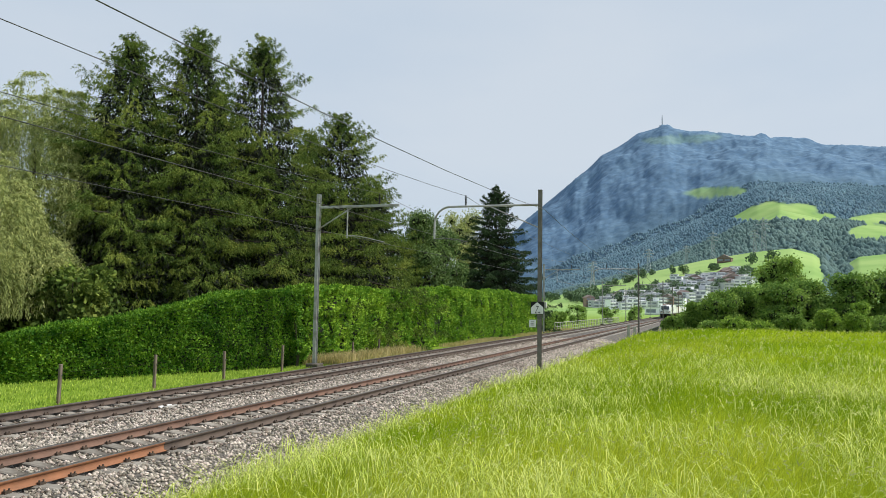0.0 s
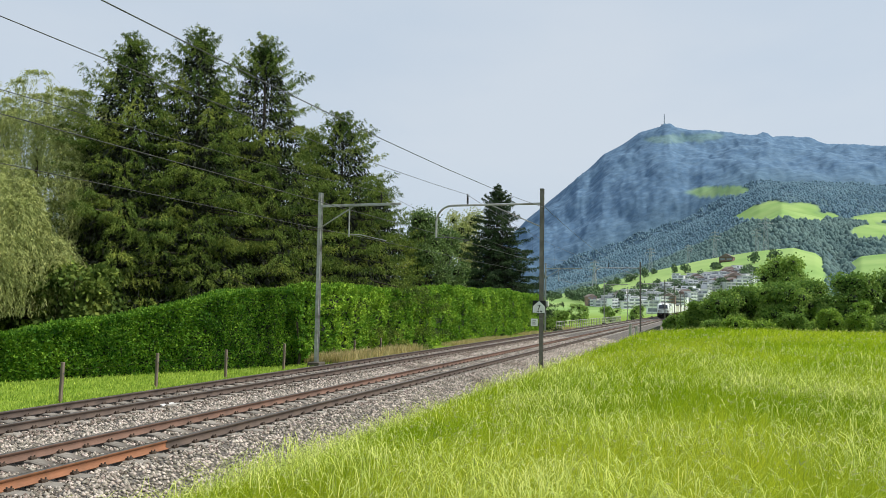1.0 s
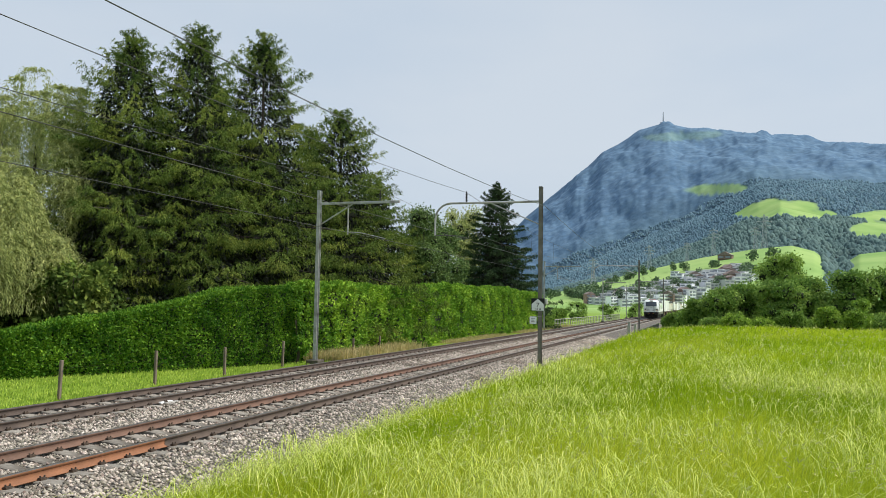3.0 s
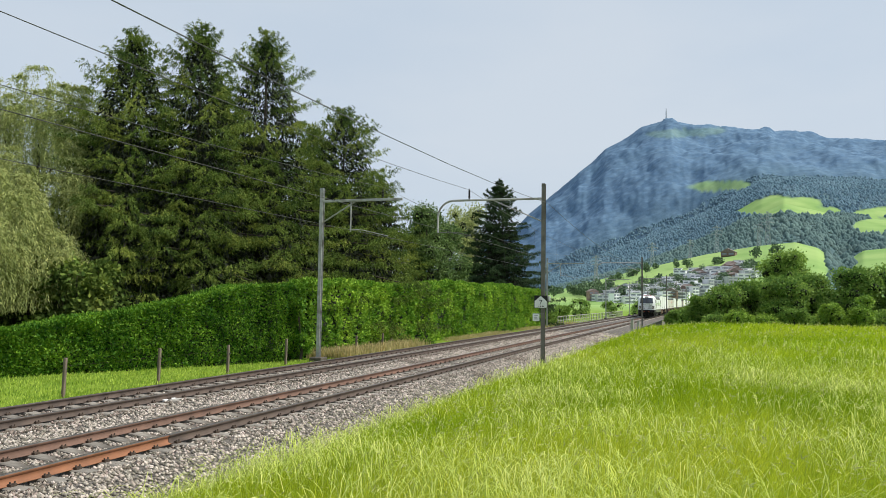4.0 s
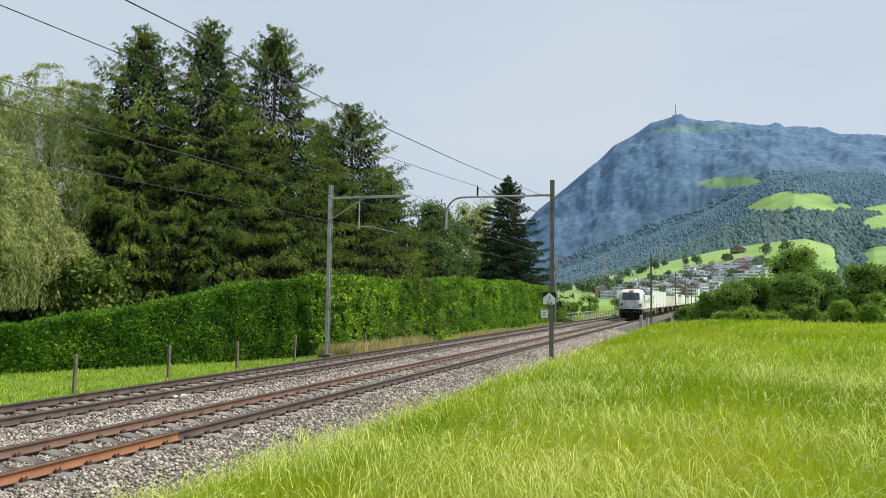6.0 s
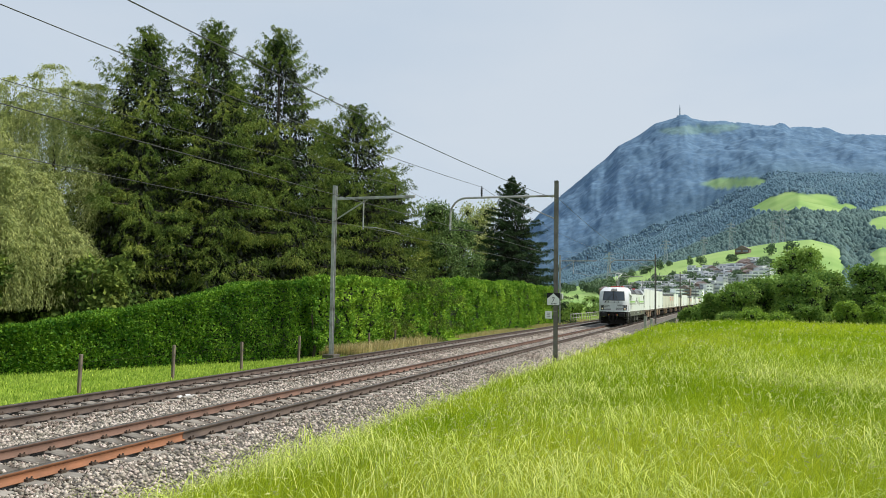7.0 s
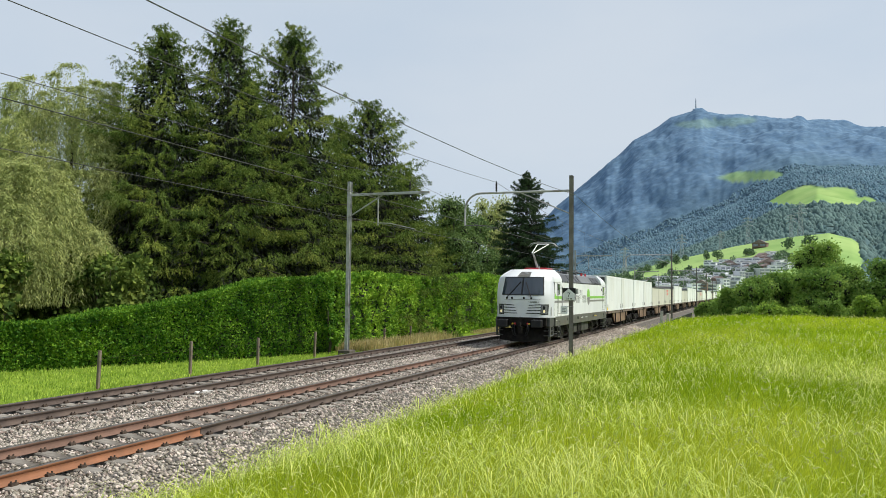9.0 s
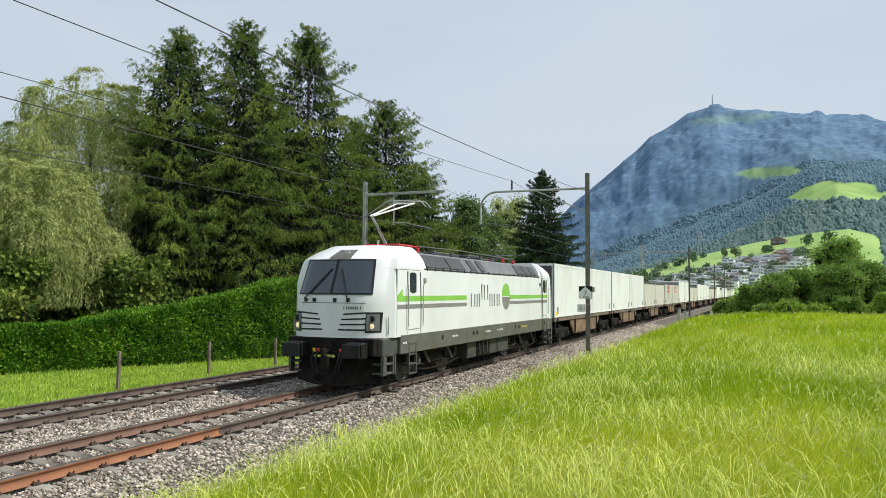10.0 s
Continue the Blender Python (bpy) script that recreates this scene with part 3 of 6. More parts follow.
def wire(name, pts, r, label, droppers=None):
    w = thing(name, 0, 0, 0, label, "overhead wire", "overhead wires")
    part("cable", rods(pts, r, 5), M_WIRE, w)
    if droppers:
        for y in droppers:
            x = pts[0][0]
            z = np.interp(y, [p[1] for p in pts], [p[2] for p in pts])
            part("dropper", rods([(x, y, z), (x, y, 5.46)], 0.004, 4), M_WIRE, w)


RY = [-29.0] + [m[0] for m in R_MASTS]
LY = [-29.5] + [m[0] for m in L_MASTS]
wire("carrier_wire", span_points(-0.09, 7.62, RY, 0.70), 0.0095, "dark carrier wire sagging above the near railway track", list(np.arange(39.4, 125, 7.4)))
wire("contact_wire", span_points(0.0, 5.42, RY, 0.03, 4), 0.0095, "dark contact wire above the near railway track")
wire("carrier_wire", span_points(-4.2, 7.82, LY, 0.8), 0.0095, "dark carrier wire sagging above the far railway track", list(np.arange(40.4, 125, 7.4)))
wire("contact_wire", span_points(-4.1, 5.48, LY, 0.03, 4), 0.0095, "dark contact wire above the far railway track")
wire("feeder_wire", span_points(3.58, 6.9, RY, 0.84), 0.0095, "dark feeder wire hung on the masts beside the meadow")


def mast_signs():
    """The signs and small boxes on the first mast beside the meadow."""
    bm = bmesh.new()
    box(bm, -0.36, 0.22, -0.17, -0.095, 2.70, 3.24, 0.006)
    board = part("number_sign", bm, M_BLACK, sign_mast, "black board with a white house-shaped field")
    bm = bmesh.new()
    pts = [(-0.34, 2.71), (0.20, 2.71), (0.20, 2.99), (-0.07, 3.22), (-0.34, 2.99)]
    f = bm.faces.new([bm.verts.new((x, -0.174, z)) for x, z in pts])
    r = bmesh.ops.extrude_face_region(bm, geom=[f])
    bmesh.ops.translate(bm, vec=(0, -0.004, 0), verts=[v for v in r["geom"] if isinstance(v, bmesh.types.BMVert)])
    bmesh.ops.recalc_face_normals(bm, faces=bm.faces[:])
    part("white_field", bm, M_WHITE, board, "white enamel field")
    cu = bpy.data.curves.new("numeral", "FONT")
    cu.body, cu.size, cu.extrude, cu.align_x = "7", 0.30, 0.002, "CENTER"
    o = link(new("numeral", cu), board)
    o.matrix_basis = pose(-0.07, -0.182, 2.84, 90, 0, 0)
    cu.materials.append(M_BLACK)
    for x in (-0.16, -0.10, -0.02, 0.03):
        part("small_mark", boxed(x, x + 0.035, -0.184, -0.178, 2.745, 2.80), M_BLACK, board)
    bm = bmesh.new()
    box(bm, 0.075, 0.31, -0.10, 0.10, 2.98, 3.22, 0.01)
    part("signal_box", bm, M_STEEL, sign_mast, "pale grey box behind the board")
    bm = bmesh.new()
    box(bm, -0.43, -0.13, -0.165, -0.12, 2.12, 2.44, 0.006)
    small = part("plate_sign", bm, M_WHITE, sign_mast, "small white plate with faint marks")
    for k in range(3):
        part("mark", boxed(-0.36, -0.20 - 0.03 * (k % 2), -0.171, -0.165, 2.20 + 0.07 * k, 2.235 + 0.07 * k), M_STEEL, small)
    part("bracket", rods([(-0.43, -0.108, 2.44), (0.08, -0.108, 2.44)], 0.014), M_STEEL, sign_mast)


mast_signs()


# ---- plants: numpy-built leaves and sprays ----
def unit(v):
    return v / np.maximum(np.linalg.norm(v, axis=-1, keepdims=True), 1e-9)


def blades(p, d, w, side, bend=None):
    """Leaf quads: base point, way (with length), width, side vector. Diamond-shaped pieces."""
    s = side * w[:, None]
    mid = p + d * 0.45
    if bend is not None:
        mid = mid + bend
    v = np.stack([p, mid + s, p + d, mid - s], 1)
    f = np.arange(len(p) * 4).reshape(-1, 4)
    return v.reshape(-1, 3), f


def needles(p, d, w, side):
    """Pointed sprays: one narrow triangle each."""
    s = side * w[:, None]
    v = np.stack([p - s, p + s, p + d], 1)
    return v.reshape(-1, 3), np.arange(len(p) * 3).reshape(-1, 3)


def join(sets):
    vs, fs, k = [], [], 0
    for v, f in sets:
        vs.append(v)
        fs.append(f + k)
        k += len(v)
    return np.concatenate(vs), np.concatenate(fs)


def trunk(h, r0, parent, material=None, limbs=(), name="trunk"):
    bm = bmesh.new()
    n = 6
    for k in range(n):
        a, b = k / n, (k + 1) / n
        rod(bm, (0.1 * math.sin(3 * a), 0, h * a), (0.1 * math.sin(3 * b), 0, h * b), r0 * (1 - 0.93 * a), 8, r0 * (1 - 0.93 * b))
    for a, b, r in limbs:
        rod(bm, a, b, r, 5, r * 0.35)
    return part(name, bm, material or M_BARK, parent)


def conifer(x, y, z, h, radius, seed, label, name="spruce_tree", material=None, low=0.03, power=0.63, droop=0.25, density=1.0, spray=1.0, bare=None):
    """A conifer: separate layered boughs that sweep out, sag and lift at the tip, hung with combs of needled twigs."""
    rng = np.random.RandomState(seed)
    t = thing(name, x, y, z, label, "conifer")
    limbs = []
    sets = []
    tiers = int(h / 0.50)
    for k in range(tiers):
        u = low + (1 - low) * (1 - (1 - (k + rng.rand() * 0.7) / tiers) ** 1.12)
        zz = h * u
        n = max(10, int(12 * (1 - u) ** 0.1))
        a0 = rng.rand() * 6.28
        for b in range(n):
            if rng.rand() < 0.08:
                continue
            a = a0 + 6.283 * b / n + rng.uniform(-0.3, 0.3)
            if bare and bare[0] < u < bare[1] and abs((a - bare[2] + math.pi) % 6.283 - math.pi) < 0.6:
                continue
            L = radius * min((1 - u) ** power, 1.75 * (1 - u) ** (power + 0.33)) * rng.uniform(0.55, 1.18) + 0.2
            if u < 0.12:
                L *= 0.75 + 2.0 * u
            zb = zz + rng.uniform(-0.3, 0.3)
            out = np.array([math.cos(a), math.sin(a), 0.0])
            lat = np.array([-out[1], out[0], 0.0])
            rise = 0.30 * (u - 0.35) + 0.75 * max(0.0, u - 0.70) / 0.30 + rng.uniform(-0.10, 0.10)
            sag = droop * rng.uniform(0.7, 1.35)
            m = max(9, int(L * 17 * density + 4))
            s = 0.14 + 0.86 * rng.rand(m) ** 0.62
            spine = out[None] * (L * s)[:, None]
            spine[:, 2] = zb + L * (rise * s - sag * s ** 2 + 0.20 * s ** 4)
            wid = (0.17 * L + 0.10) * np.clip(1.25 - s, 0.1, 1.0) * (0.6 + 0.5 * (1 - u))
            off = rng.choice([-1.0, 1.0], m) * np.sqrt(rng.rand(m))
            base = spine + lat[None] * (off * wid)[:, None] + out[None] * (np.abs(off) * wid * 0.5)[:, None]
            base[:, 2] -= np.abs(off) ** 1.5 * wid * 0.45
            q = 8
            hang = unit(out[None] * rng.uniform(0.15, 0.85, (m, 1)) + lat[None] * (off * 0.75)[:, None] + np.array([0, 0, -1.0])[None] * (rng.uniform(0.25, 1.5, (m, 1)) * (1.15 - 1.1 * max(0.0, u - 0.55))))
            reach = rng.uniform(0.16, 0.62, m) * (0.45 + 0.75 * (1 - u))
            along = np.tile(np.linspace(0.0, 1.0, q), m)
            P = np.repeat(base, q, 0) + np.repeat(hang * reach[:, None], q, 0) * along[:, None] + rng.normal(0, 0.02, (m * q, 3))
            D = unit(np.repeat(hang, q, 0) + rng.normal(0, 0.6, (m * q, 3)))
            ln = spray * rng.uniform(0.09, 0.21, m * q) * (1.05 - 0.25 * np.repeat(s, q) * u)
            side = unit(np.cross(D, rng.normal(0, 1, (m * q, 3))))
            sets.append(needles(P, D * ln[:, None], ln * 0.13, side))
            if L > 1.0 and u < 0.6 and rng.rand() < 0.6:
                e = (out[0] * L * 0.7, out[1] * L * 0.7, zb + L * (rise * 0.7 - sag * 0.5 + 0.04))
                limbs.append(((0, 0, zb), e, 0.02 + 0.010 * L))
    # near-black sprays close the inside of the crown, its shade put into their colour
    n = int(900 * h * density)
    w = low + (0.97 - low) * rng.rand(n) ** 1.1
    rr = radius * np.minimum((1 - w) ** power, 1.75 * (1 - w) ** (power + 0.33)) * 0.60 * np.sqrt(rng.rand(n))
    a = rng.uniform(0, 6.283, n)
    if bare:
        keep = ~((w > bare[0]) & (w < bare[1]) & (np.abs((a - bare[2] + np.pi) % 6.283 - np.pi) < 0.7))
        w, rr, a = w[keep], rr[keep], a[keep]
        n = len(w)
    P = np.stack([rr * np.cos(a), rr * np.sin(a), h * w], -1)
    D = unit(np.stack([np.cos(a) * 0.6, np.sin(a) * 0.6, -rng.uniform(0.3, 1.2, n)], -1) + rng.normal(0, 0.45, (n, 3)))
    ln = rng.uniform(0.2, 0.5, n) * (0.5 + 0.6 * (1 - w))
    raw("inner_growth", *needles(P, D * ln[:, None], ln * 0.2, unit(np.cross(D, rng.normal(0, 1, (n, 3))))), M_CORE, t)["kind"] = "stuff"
    # shoots at the leader
    n = 150
    g = rng.uniform(0.93, 1.012, n)
    P = np.stack([rng.normal(0, 0.03, n), rng.normal(0, 0.03, n), h * g], -1)
    D = unit(np.stack([rng.normal(0, 1, n), rng.normal(0, 1, n), rng.uniform(0.2, 1.6, n)], -1)) * (rng.uniform(0.12, 0.3, n) * (1 + 30 * np.maximum(0, 1.0 - g) * 0.5))[:, None]
    sets.append(needles(P, D, np.full(n, 0.03), unit(np.cross(D, rng.normal(0, 1, (n, 3))))))
    v, f = join(sets)
    trunk(h, 0.011 * h + 0.06, t, limbs=limbs)
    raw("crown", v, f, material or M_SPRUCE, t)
    # near-black core that stands in for the shade behind the boughs
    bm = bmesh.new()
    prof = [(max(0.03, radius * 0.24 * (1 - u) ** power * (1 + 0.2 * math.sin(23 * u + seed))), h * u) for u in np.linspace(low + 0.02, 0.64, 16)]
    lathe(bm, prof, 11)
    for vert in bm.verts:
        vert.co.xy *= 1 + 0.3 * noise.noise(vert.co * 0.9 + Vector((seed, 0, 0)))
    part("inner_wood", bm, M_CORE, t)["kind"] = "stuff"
    return t


def lobes_tree(x, y, z, h, radius, seed, label, name, category, material, leaf=0.12, count=9000, lobes=16, squash=0.8, low=0.25, droop=0.3, stem=True, group="", core=True):
    """A broad-leaved crown from many lobes, each a shell of small leaves."""
    rng = np.random.RandomState(seed)
    t = thing(name, x, y, z, label, category, group)
    sets, limbs = [], []
    inner = bmesh.new()
    per = count // lobes
    for k in range(lobes):
        u = low + (1 - low) * rng.rand() ** 0.8
        reach = radius * math.sqrt(max(0.05, 1 - ((u - 0.5) / 0.62) ** 2)) * 0.72
        a = rng.rand() * 6.283
        rr = reach * math.sqrt(rng.rand())
        c = np.array([math.cos(a) * rr, math.sin(a) * rr, h * u])
        R = radius * rng.uniform(0.15, 0.34)
        c[2] = min(c[2], h - R * squash * 0.9)
        n = per
        d = unit(rng.normal(0, 1, (n, 3)))
        d[:, 2] = np.where(rng.rand(n) < 0.35, np.abs(d[:, 2]), d[:, 2])
        wob = 1 + 0.22 * np.sin(d[:, 0] * 5 + k) * np.sin(d[:, 1] * 6 + 2 * k) + rng.normal(0, 0.26, n)
        P = c + d * (R * wob * (0.72 + 0.28 * rng.rand(n) ** 0.4))[:, None] * np.array([1, 1, squash])
        D = unit(d * 0.7 + rng.normal(0, 0.6, (n, 3)) + np.array([0, 0, -droop]))
        ln = leaf * rng.uniform(0.7, 1.5, n)
        sets.append(blades(P, D * ln[:, None], ln * 0.36, unit(np.cross(D, rng.normal(0, 1, (n, 3))))))
        # dark balls inside the lobes, painted as the crown's inner shade
        if core:
            bmesh.ops.create_icosphere(inner, subdivisions=1, radius=R * 0.48, matrix=Matrix.Translation(c) @ Matrix.Diagonal((1, 1, squash, 1)))
        limbs.append(((0, 0, h * 0.18), tuple(c), 0.03 + 0.004 * h))
    v, f = join(sets)
    raw("crown", v, f, material, t)
    if core:
        part("inner_wood", inner, M_CORE, t)["kind"] = "stuff"
    else:
        inner.free()
    trunk(h * 0.6, 0.02 * h + 0.03, t, limbs=limbs if stem else ())
    return t


def willow(x, y, z, h, radius, seed, label, tufts=120, strands=34, foot=3.6, longest=5.5):
    """A weeping willow: limbs that arch over in rounded tufts, each pouring down a curtain of strands."""
    rng = np.random.RandomState(seed)
    t = thing("weeping_willow", x, y, z, label, "tree")
    sets, limbs = [], []
    for k in range(tufts):
        a, rr = rng.rand() * 6.283, radius * math.sqrt(rng.rand())
        top = h * (1 - 0.45 * (rr / radius) ** 2.4) * rng.uniform(0.74, 1.0) ** 0.8
        cx, cy = math.cos(a) * rr, math.sin(a) * rr
        if k % 8 == 0:
            mid = (cx * 0.45, cy * 0.45, h * 0.3 + 0.55 * (top - h * 0.3))
            limbs += [((0, 0, h * 0.3), mid, 0.09), (mid, (cx * 0.95, cy * 0.95, top), 0.045)]
        spread = rng.uniform(0.5, 1.25)
        for s in range(strands):
            b = a + rng.normal(0, 1.3)
            reach = spread * rng.uniform(0.3, 1.2)
            length = max(0.6, min(top - foot, rng.uniform(1.2, longest)))
            m = int(length * 11) + 6
            g = rng.rand(m)
            go = 1 - (1 - np.minimum(g * 1.6, 1)) ** 2
            P = np.stack([cx + math.cos(b) * reach * go, cy + math.sin(b) * reach * go, top + 0.45 * spread * np.sin(np.pi * np.minimum(g * 2.2, 1)) * 0.6 - length * g ** 1.5], -1)
            P += rng.normal(0, 0.045, P.shape)
            D = unit(np.stack([rng.normal(0, 0.5, m) + 0.7 * math.cos(b) * (1 - g), rng.normal(0, 0.5, m) + 0.7 * math.sin(b) * (1 - g), -0.25 - g], -1))
            ln = rng.uniform(0.10, 0.24, m)
            sets.append(needles(P, D * ln[:, None], ln * 0.13, unit(np.cross(D, rng.normal(0, 1, (m, 3))))))
    v, f = join(sets)
    raw("crown", v, f, M_WILLOW, t)
    trunk(h * 0.75, 0.45, t, limbs=limbs)
    return t


def hedge(points, tops, thick, seed, label, material, leaf, density, bumpy, name="hedge"):
    """A clipped hedge along a line on the ground: leafy shell over a dark core."""
    rng = np.random.RandomState(seed)
    t = thing(name, 0, 0, 0, label, "hedge", "hedges")
    P0, n_all = np.asarray(points, float), len(points) - 1
    sets = []
    core = bmesh.new()
    for i in range(n_all):
        a, b = P0[i], P0[i + 1]
        d = b - a
        L = np.linalg.norm(d)
        d = d / L
        nrm = np.array([d[1], -d[0]])
        nf, nt, ne = int(L * 3.4 * density), int(L * thick * density * 1.2), int(thick * 3.5 * density * (i in (0, n_all - 1)))

        def top_at(s):
            return tops[i] + (tops[i + 1] - tops[i]) * s

        for kind, n in (("front", nf), ("back", nf // 5), ("top", nt), ("end", ne)):
            s, c = rng.rand(n), rng.rand(n)
            if kind == "end":
                s = np.full(n, 1.0 if i == n_all - 1 else 0.0)
            z0 = float(ground_height(*(a + b) / 2))
            h = top_at(s) - z0
            off = {"front": np.full(n, thick / 2), "back": np.full(n, -thick / 2), "top": (c - 0.5) * thick, "end": (rng.rand(n) - 0.5) * thick}[kind]
            zz = z0 + h * (1 - 0.995 * c ** 1.15) if kind != "top" else z0 + h
            xy = a[None] + d[None] * (s * L)[:, None]
            wob = bumpy * (waves(xy[:, 0] * 1.0, xy[:, 1], seed, 0.8) + 0.6 * waves(zz * 1.2, xy[:, 1], seed + 1, 0.5) + 0.7 * fbm(xy[:, 1] * 1.3 + xy[:, 0], zz, seed, 0.45, 3))
            wt = bumpy * (0.7 * waves(xy[:, 1], off * 2, seed + 2, 1.1) + 0.35 * waves(xy[:, 1], off, seed + 5, 0.35))
            if kind != "top":
                off = off + np.sign(off + 1e-6) * wob * (kind != "end")
                zz = zz + wt * (zz - z0) / np.maximum(h, 0.1)
                facing = np.concatenate([np.sign(off + 1e-6)[:, None] * nrm[None], np.zeros((n, 1))], 1) if kind != "end" else np.repeat([[d[0], d[1], 0]], n, 0) * (1 if i == n_all - 1 else -1)
            else:
                zz = zz + wt
                facing = np.repeat([[0, 0, 1.0]], n, 0)
            P = np.concatenate([xy + nrm[None] * off[:, None], zz[:, None]], 1)
            if kind == "end":
                P[:, :2] += facing[:, :2] * rng.uniform(-0.08, 0.12, (n, 1))
            P = P + rng.normal(0, 0.05, P.shape)
            D = unit(facing * rng.uniform(0.1, 1.0, (n, 1)) + rng.normal(0, 0.55, (n, 3)) + np.array([0, 0, 0.35]))
            ln = leaf * rng.uniform(0.6, 1.5, n)
            sets.append(needles(P, D * ln[:, None], ln * 0.42, unit(np.cross(D, facing + rng.normal(0, 0.6, (n, 3))))))
        # near-black box behind the leaves, the hedge's inner shade as colour
        w = thick / 2 - 0.10 - bumpy * 0.35
        vs = []
        for q, ztop in ((a, tops[i]), (b, tops[i + 1])):
            for k, zc in ((-w, -0.9), (w, -0.9), (w, ztop - 0.15 - bumpy * 0.4), (-w, ztop - 0.15 - bumpy * 0.4)):
                vs.append(core.verts.new((q[0] + nrm[0] * k, q[1] + nrm[1] * k, zc)))
        for k in range(4):
            core.faces.new((vs[k], vs[(k + 1) % 4], vs[4 + (k + 1) % 4], vs[4 + k]))
        core.faces.new(vs[3::-1])
        core.faces.new(vs[4:])
    v, f = join(sets)
    raw("foliage", v, f, material, t)
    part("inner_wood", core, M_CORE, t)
    return t


# ---- behind the railway: hedges, spruces, willows ----
hedge([(-19.5, 6.0), (-15.3, 14.6), (-12.6, 20.1), (-11.1, 23.1), (-9.55, 26.5)], [1.0, 1.12, 2.2, 2.95, 3.25], 1.3, 31, "trimmed dark green hornbeam hedge with a rising top", M_BEECH, 0.09, 640, 0.22)
hedge([(-10.2, 27.9), (-10.1, 38.0), (-10.2, 52.0), (-10.3, 70.0), (-10.4, 89.0)], [3.45, 3.35, 3.85, 3.95, 3.7], 1.7, 32, "tall bushy bright green cypress hedge beside the railway", M_THUJA, 0.145, 290, 0.55)
lobes_tree(-8.9, 25.9, -0.6, 3.0, 0.75, 35, "loose leafy bush at the end of the trimmed hedge", "bush", "bush", M_BEECH, 0.10, 2600, 9, 1.3, 0.15, group="bushes")
conifer(-20.2, 26.3, -0.6, 18.0, 7.0, 11, "tall dark green spruce with drooping boughs behind the hedge")
conifer(-17.6, 28.7, -0.6, 18.9, 6.6, 12, "tall green spruce with hanging sprays behind the hedge")
conifer(-16.2, 33.4, -0.6, 19.9, 7.7, 13, "tall green spruce with a bare stretch of trunk", bare=(0.70, 0.84, -0.9))
conifer(-14.2, 40.5, -0.6, 16.5, 8.0, 14, "green spruce with hanging sprays behind the hedge", power=0.62)
conifer(-15.4, 49.6, -0.6, 13.2, 5.8, 15, "shorter green spruce behind the hedge", power=0.65)
conifer(-20.5, 35.0, -0.6, 17.0, 5.2, 17, "dark spruce standing behind the front row", density=0.4, spray=1.6)
conifer(-18.0, 43.0, -0.6, 16.0, 5.0, 18, "dark spruce standing behind the front row", density=0.4, spray=1.6)
conifer(-24.5, 29.5, -0.6, 14.5, 5.0, 19, "dark spruce standing behind the front row", density=0.4, spray=1.6)
conifer(-15.6, 88.7, -0.6, 18.9, 8.6, 16, "dark blue-green fir with a pointed top behind the hedge", name="fir_tree", material=M_FIR, power=0.8, density=0.85, spray=1.5)
willow(-21.8, 17.8, -0.6, 9.6, 4.3, 41, "pale green weeping willow with hanging strands", 150, 36, 2.4)
willow(-26.6, 26.0, -0.6, 16.2, 6.6, 42, "tall pale green weeping willow behind the spruces", 150, 34, 4.5, 3.6)
lobes_tree(-13.4, 55.0, -0.6, 11.3, 3.0, 51, "grey-green small-leaved birch behind the hedge", "birch_tree", "tree", M_BIRCH, 0.16, 23000, 46, 1.1, 0.1, droop=0.6)
lobes_tree(-14.4, 62.5, -0.6, 10.6, 3.2, 52, "grey-green small-leaved birch behind the hedge", "birch_tree", "tree", M_BIRCH, 0.17, 20000, 42, 1.1, 0.1, droop=0.6)
lobes_tree(-22.5, 97.0, -0.6, 17.0, 5.0, 53, "pale green leafy tree behind the birches", "tree", "tree", M_WILLOW, 0.24, 12000, 24, 1.0, 0.25, droop=0.8)

# bushes added as a dark filling for the shaded space under the willows
for tx, ty, th, tr, ts in ((-18.5, 14.0, 4.6, 2.6, 61), (-23.5, 12.5, 5.6, 3.0, 62), (-21.5, 21.0, 5.5, 3.0, 63), (-17.2, 20.0, 4.6, 2.2, 64), (-29.0, 16.0, 7.0, 3.6, 65), (-32.0, 24.0, 8.0, 4.0, 66), (-37.0, 33.0, 9.0, 4.6, 67), (-30.5, 28.5, 7.0, 3.4, 68), (-27.0, 20.5, 5.6, 2.8, 69)):
    lobes_tree(tx, ty, -0.6, th, tr, ts, "bush added behind the hedge to darken the shaded space below the willows", "bush", "bush", M_SPRUCE, 0.19, 9000, 34, 0.95, 0.05, group="bushes", core=False)

# ---- beyond the meadow: thicket, big tree, shrubs by the line ----
THICKET = [(9.7, 65, 3.5, 1.6), (11.5, 63, 4.4, 2.1), (13.7, 65, 4.9, 2.4), (16.2, 62, 5.1, 2.5), (18.6, 65, 5.5, 2.7), (21.4, 62, 5.9, 3.0), (24.8, 63, 6.2, 3.2), (28.6, 62, 6.5, 3.4), (33.2, 62, 6.7, 3.7), (37.6, 62, 6.8, 3.7)]
for k, (tx, ty, th, tr) in enumerate(THICKET):
    lobes_tree(tx, ty, -0.4, th, tr, 60 + k, "dark green leafy bush in a thicket at the meadow's end", "bush", "bush", M_BUSH, 0.17, 14000, 56, 0.9, 0.05, group="bushes")
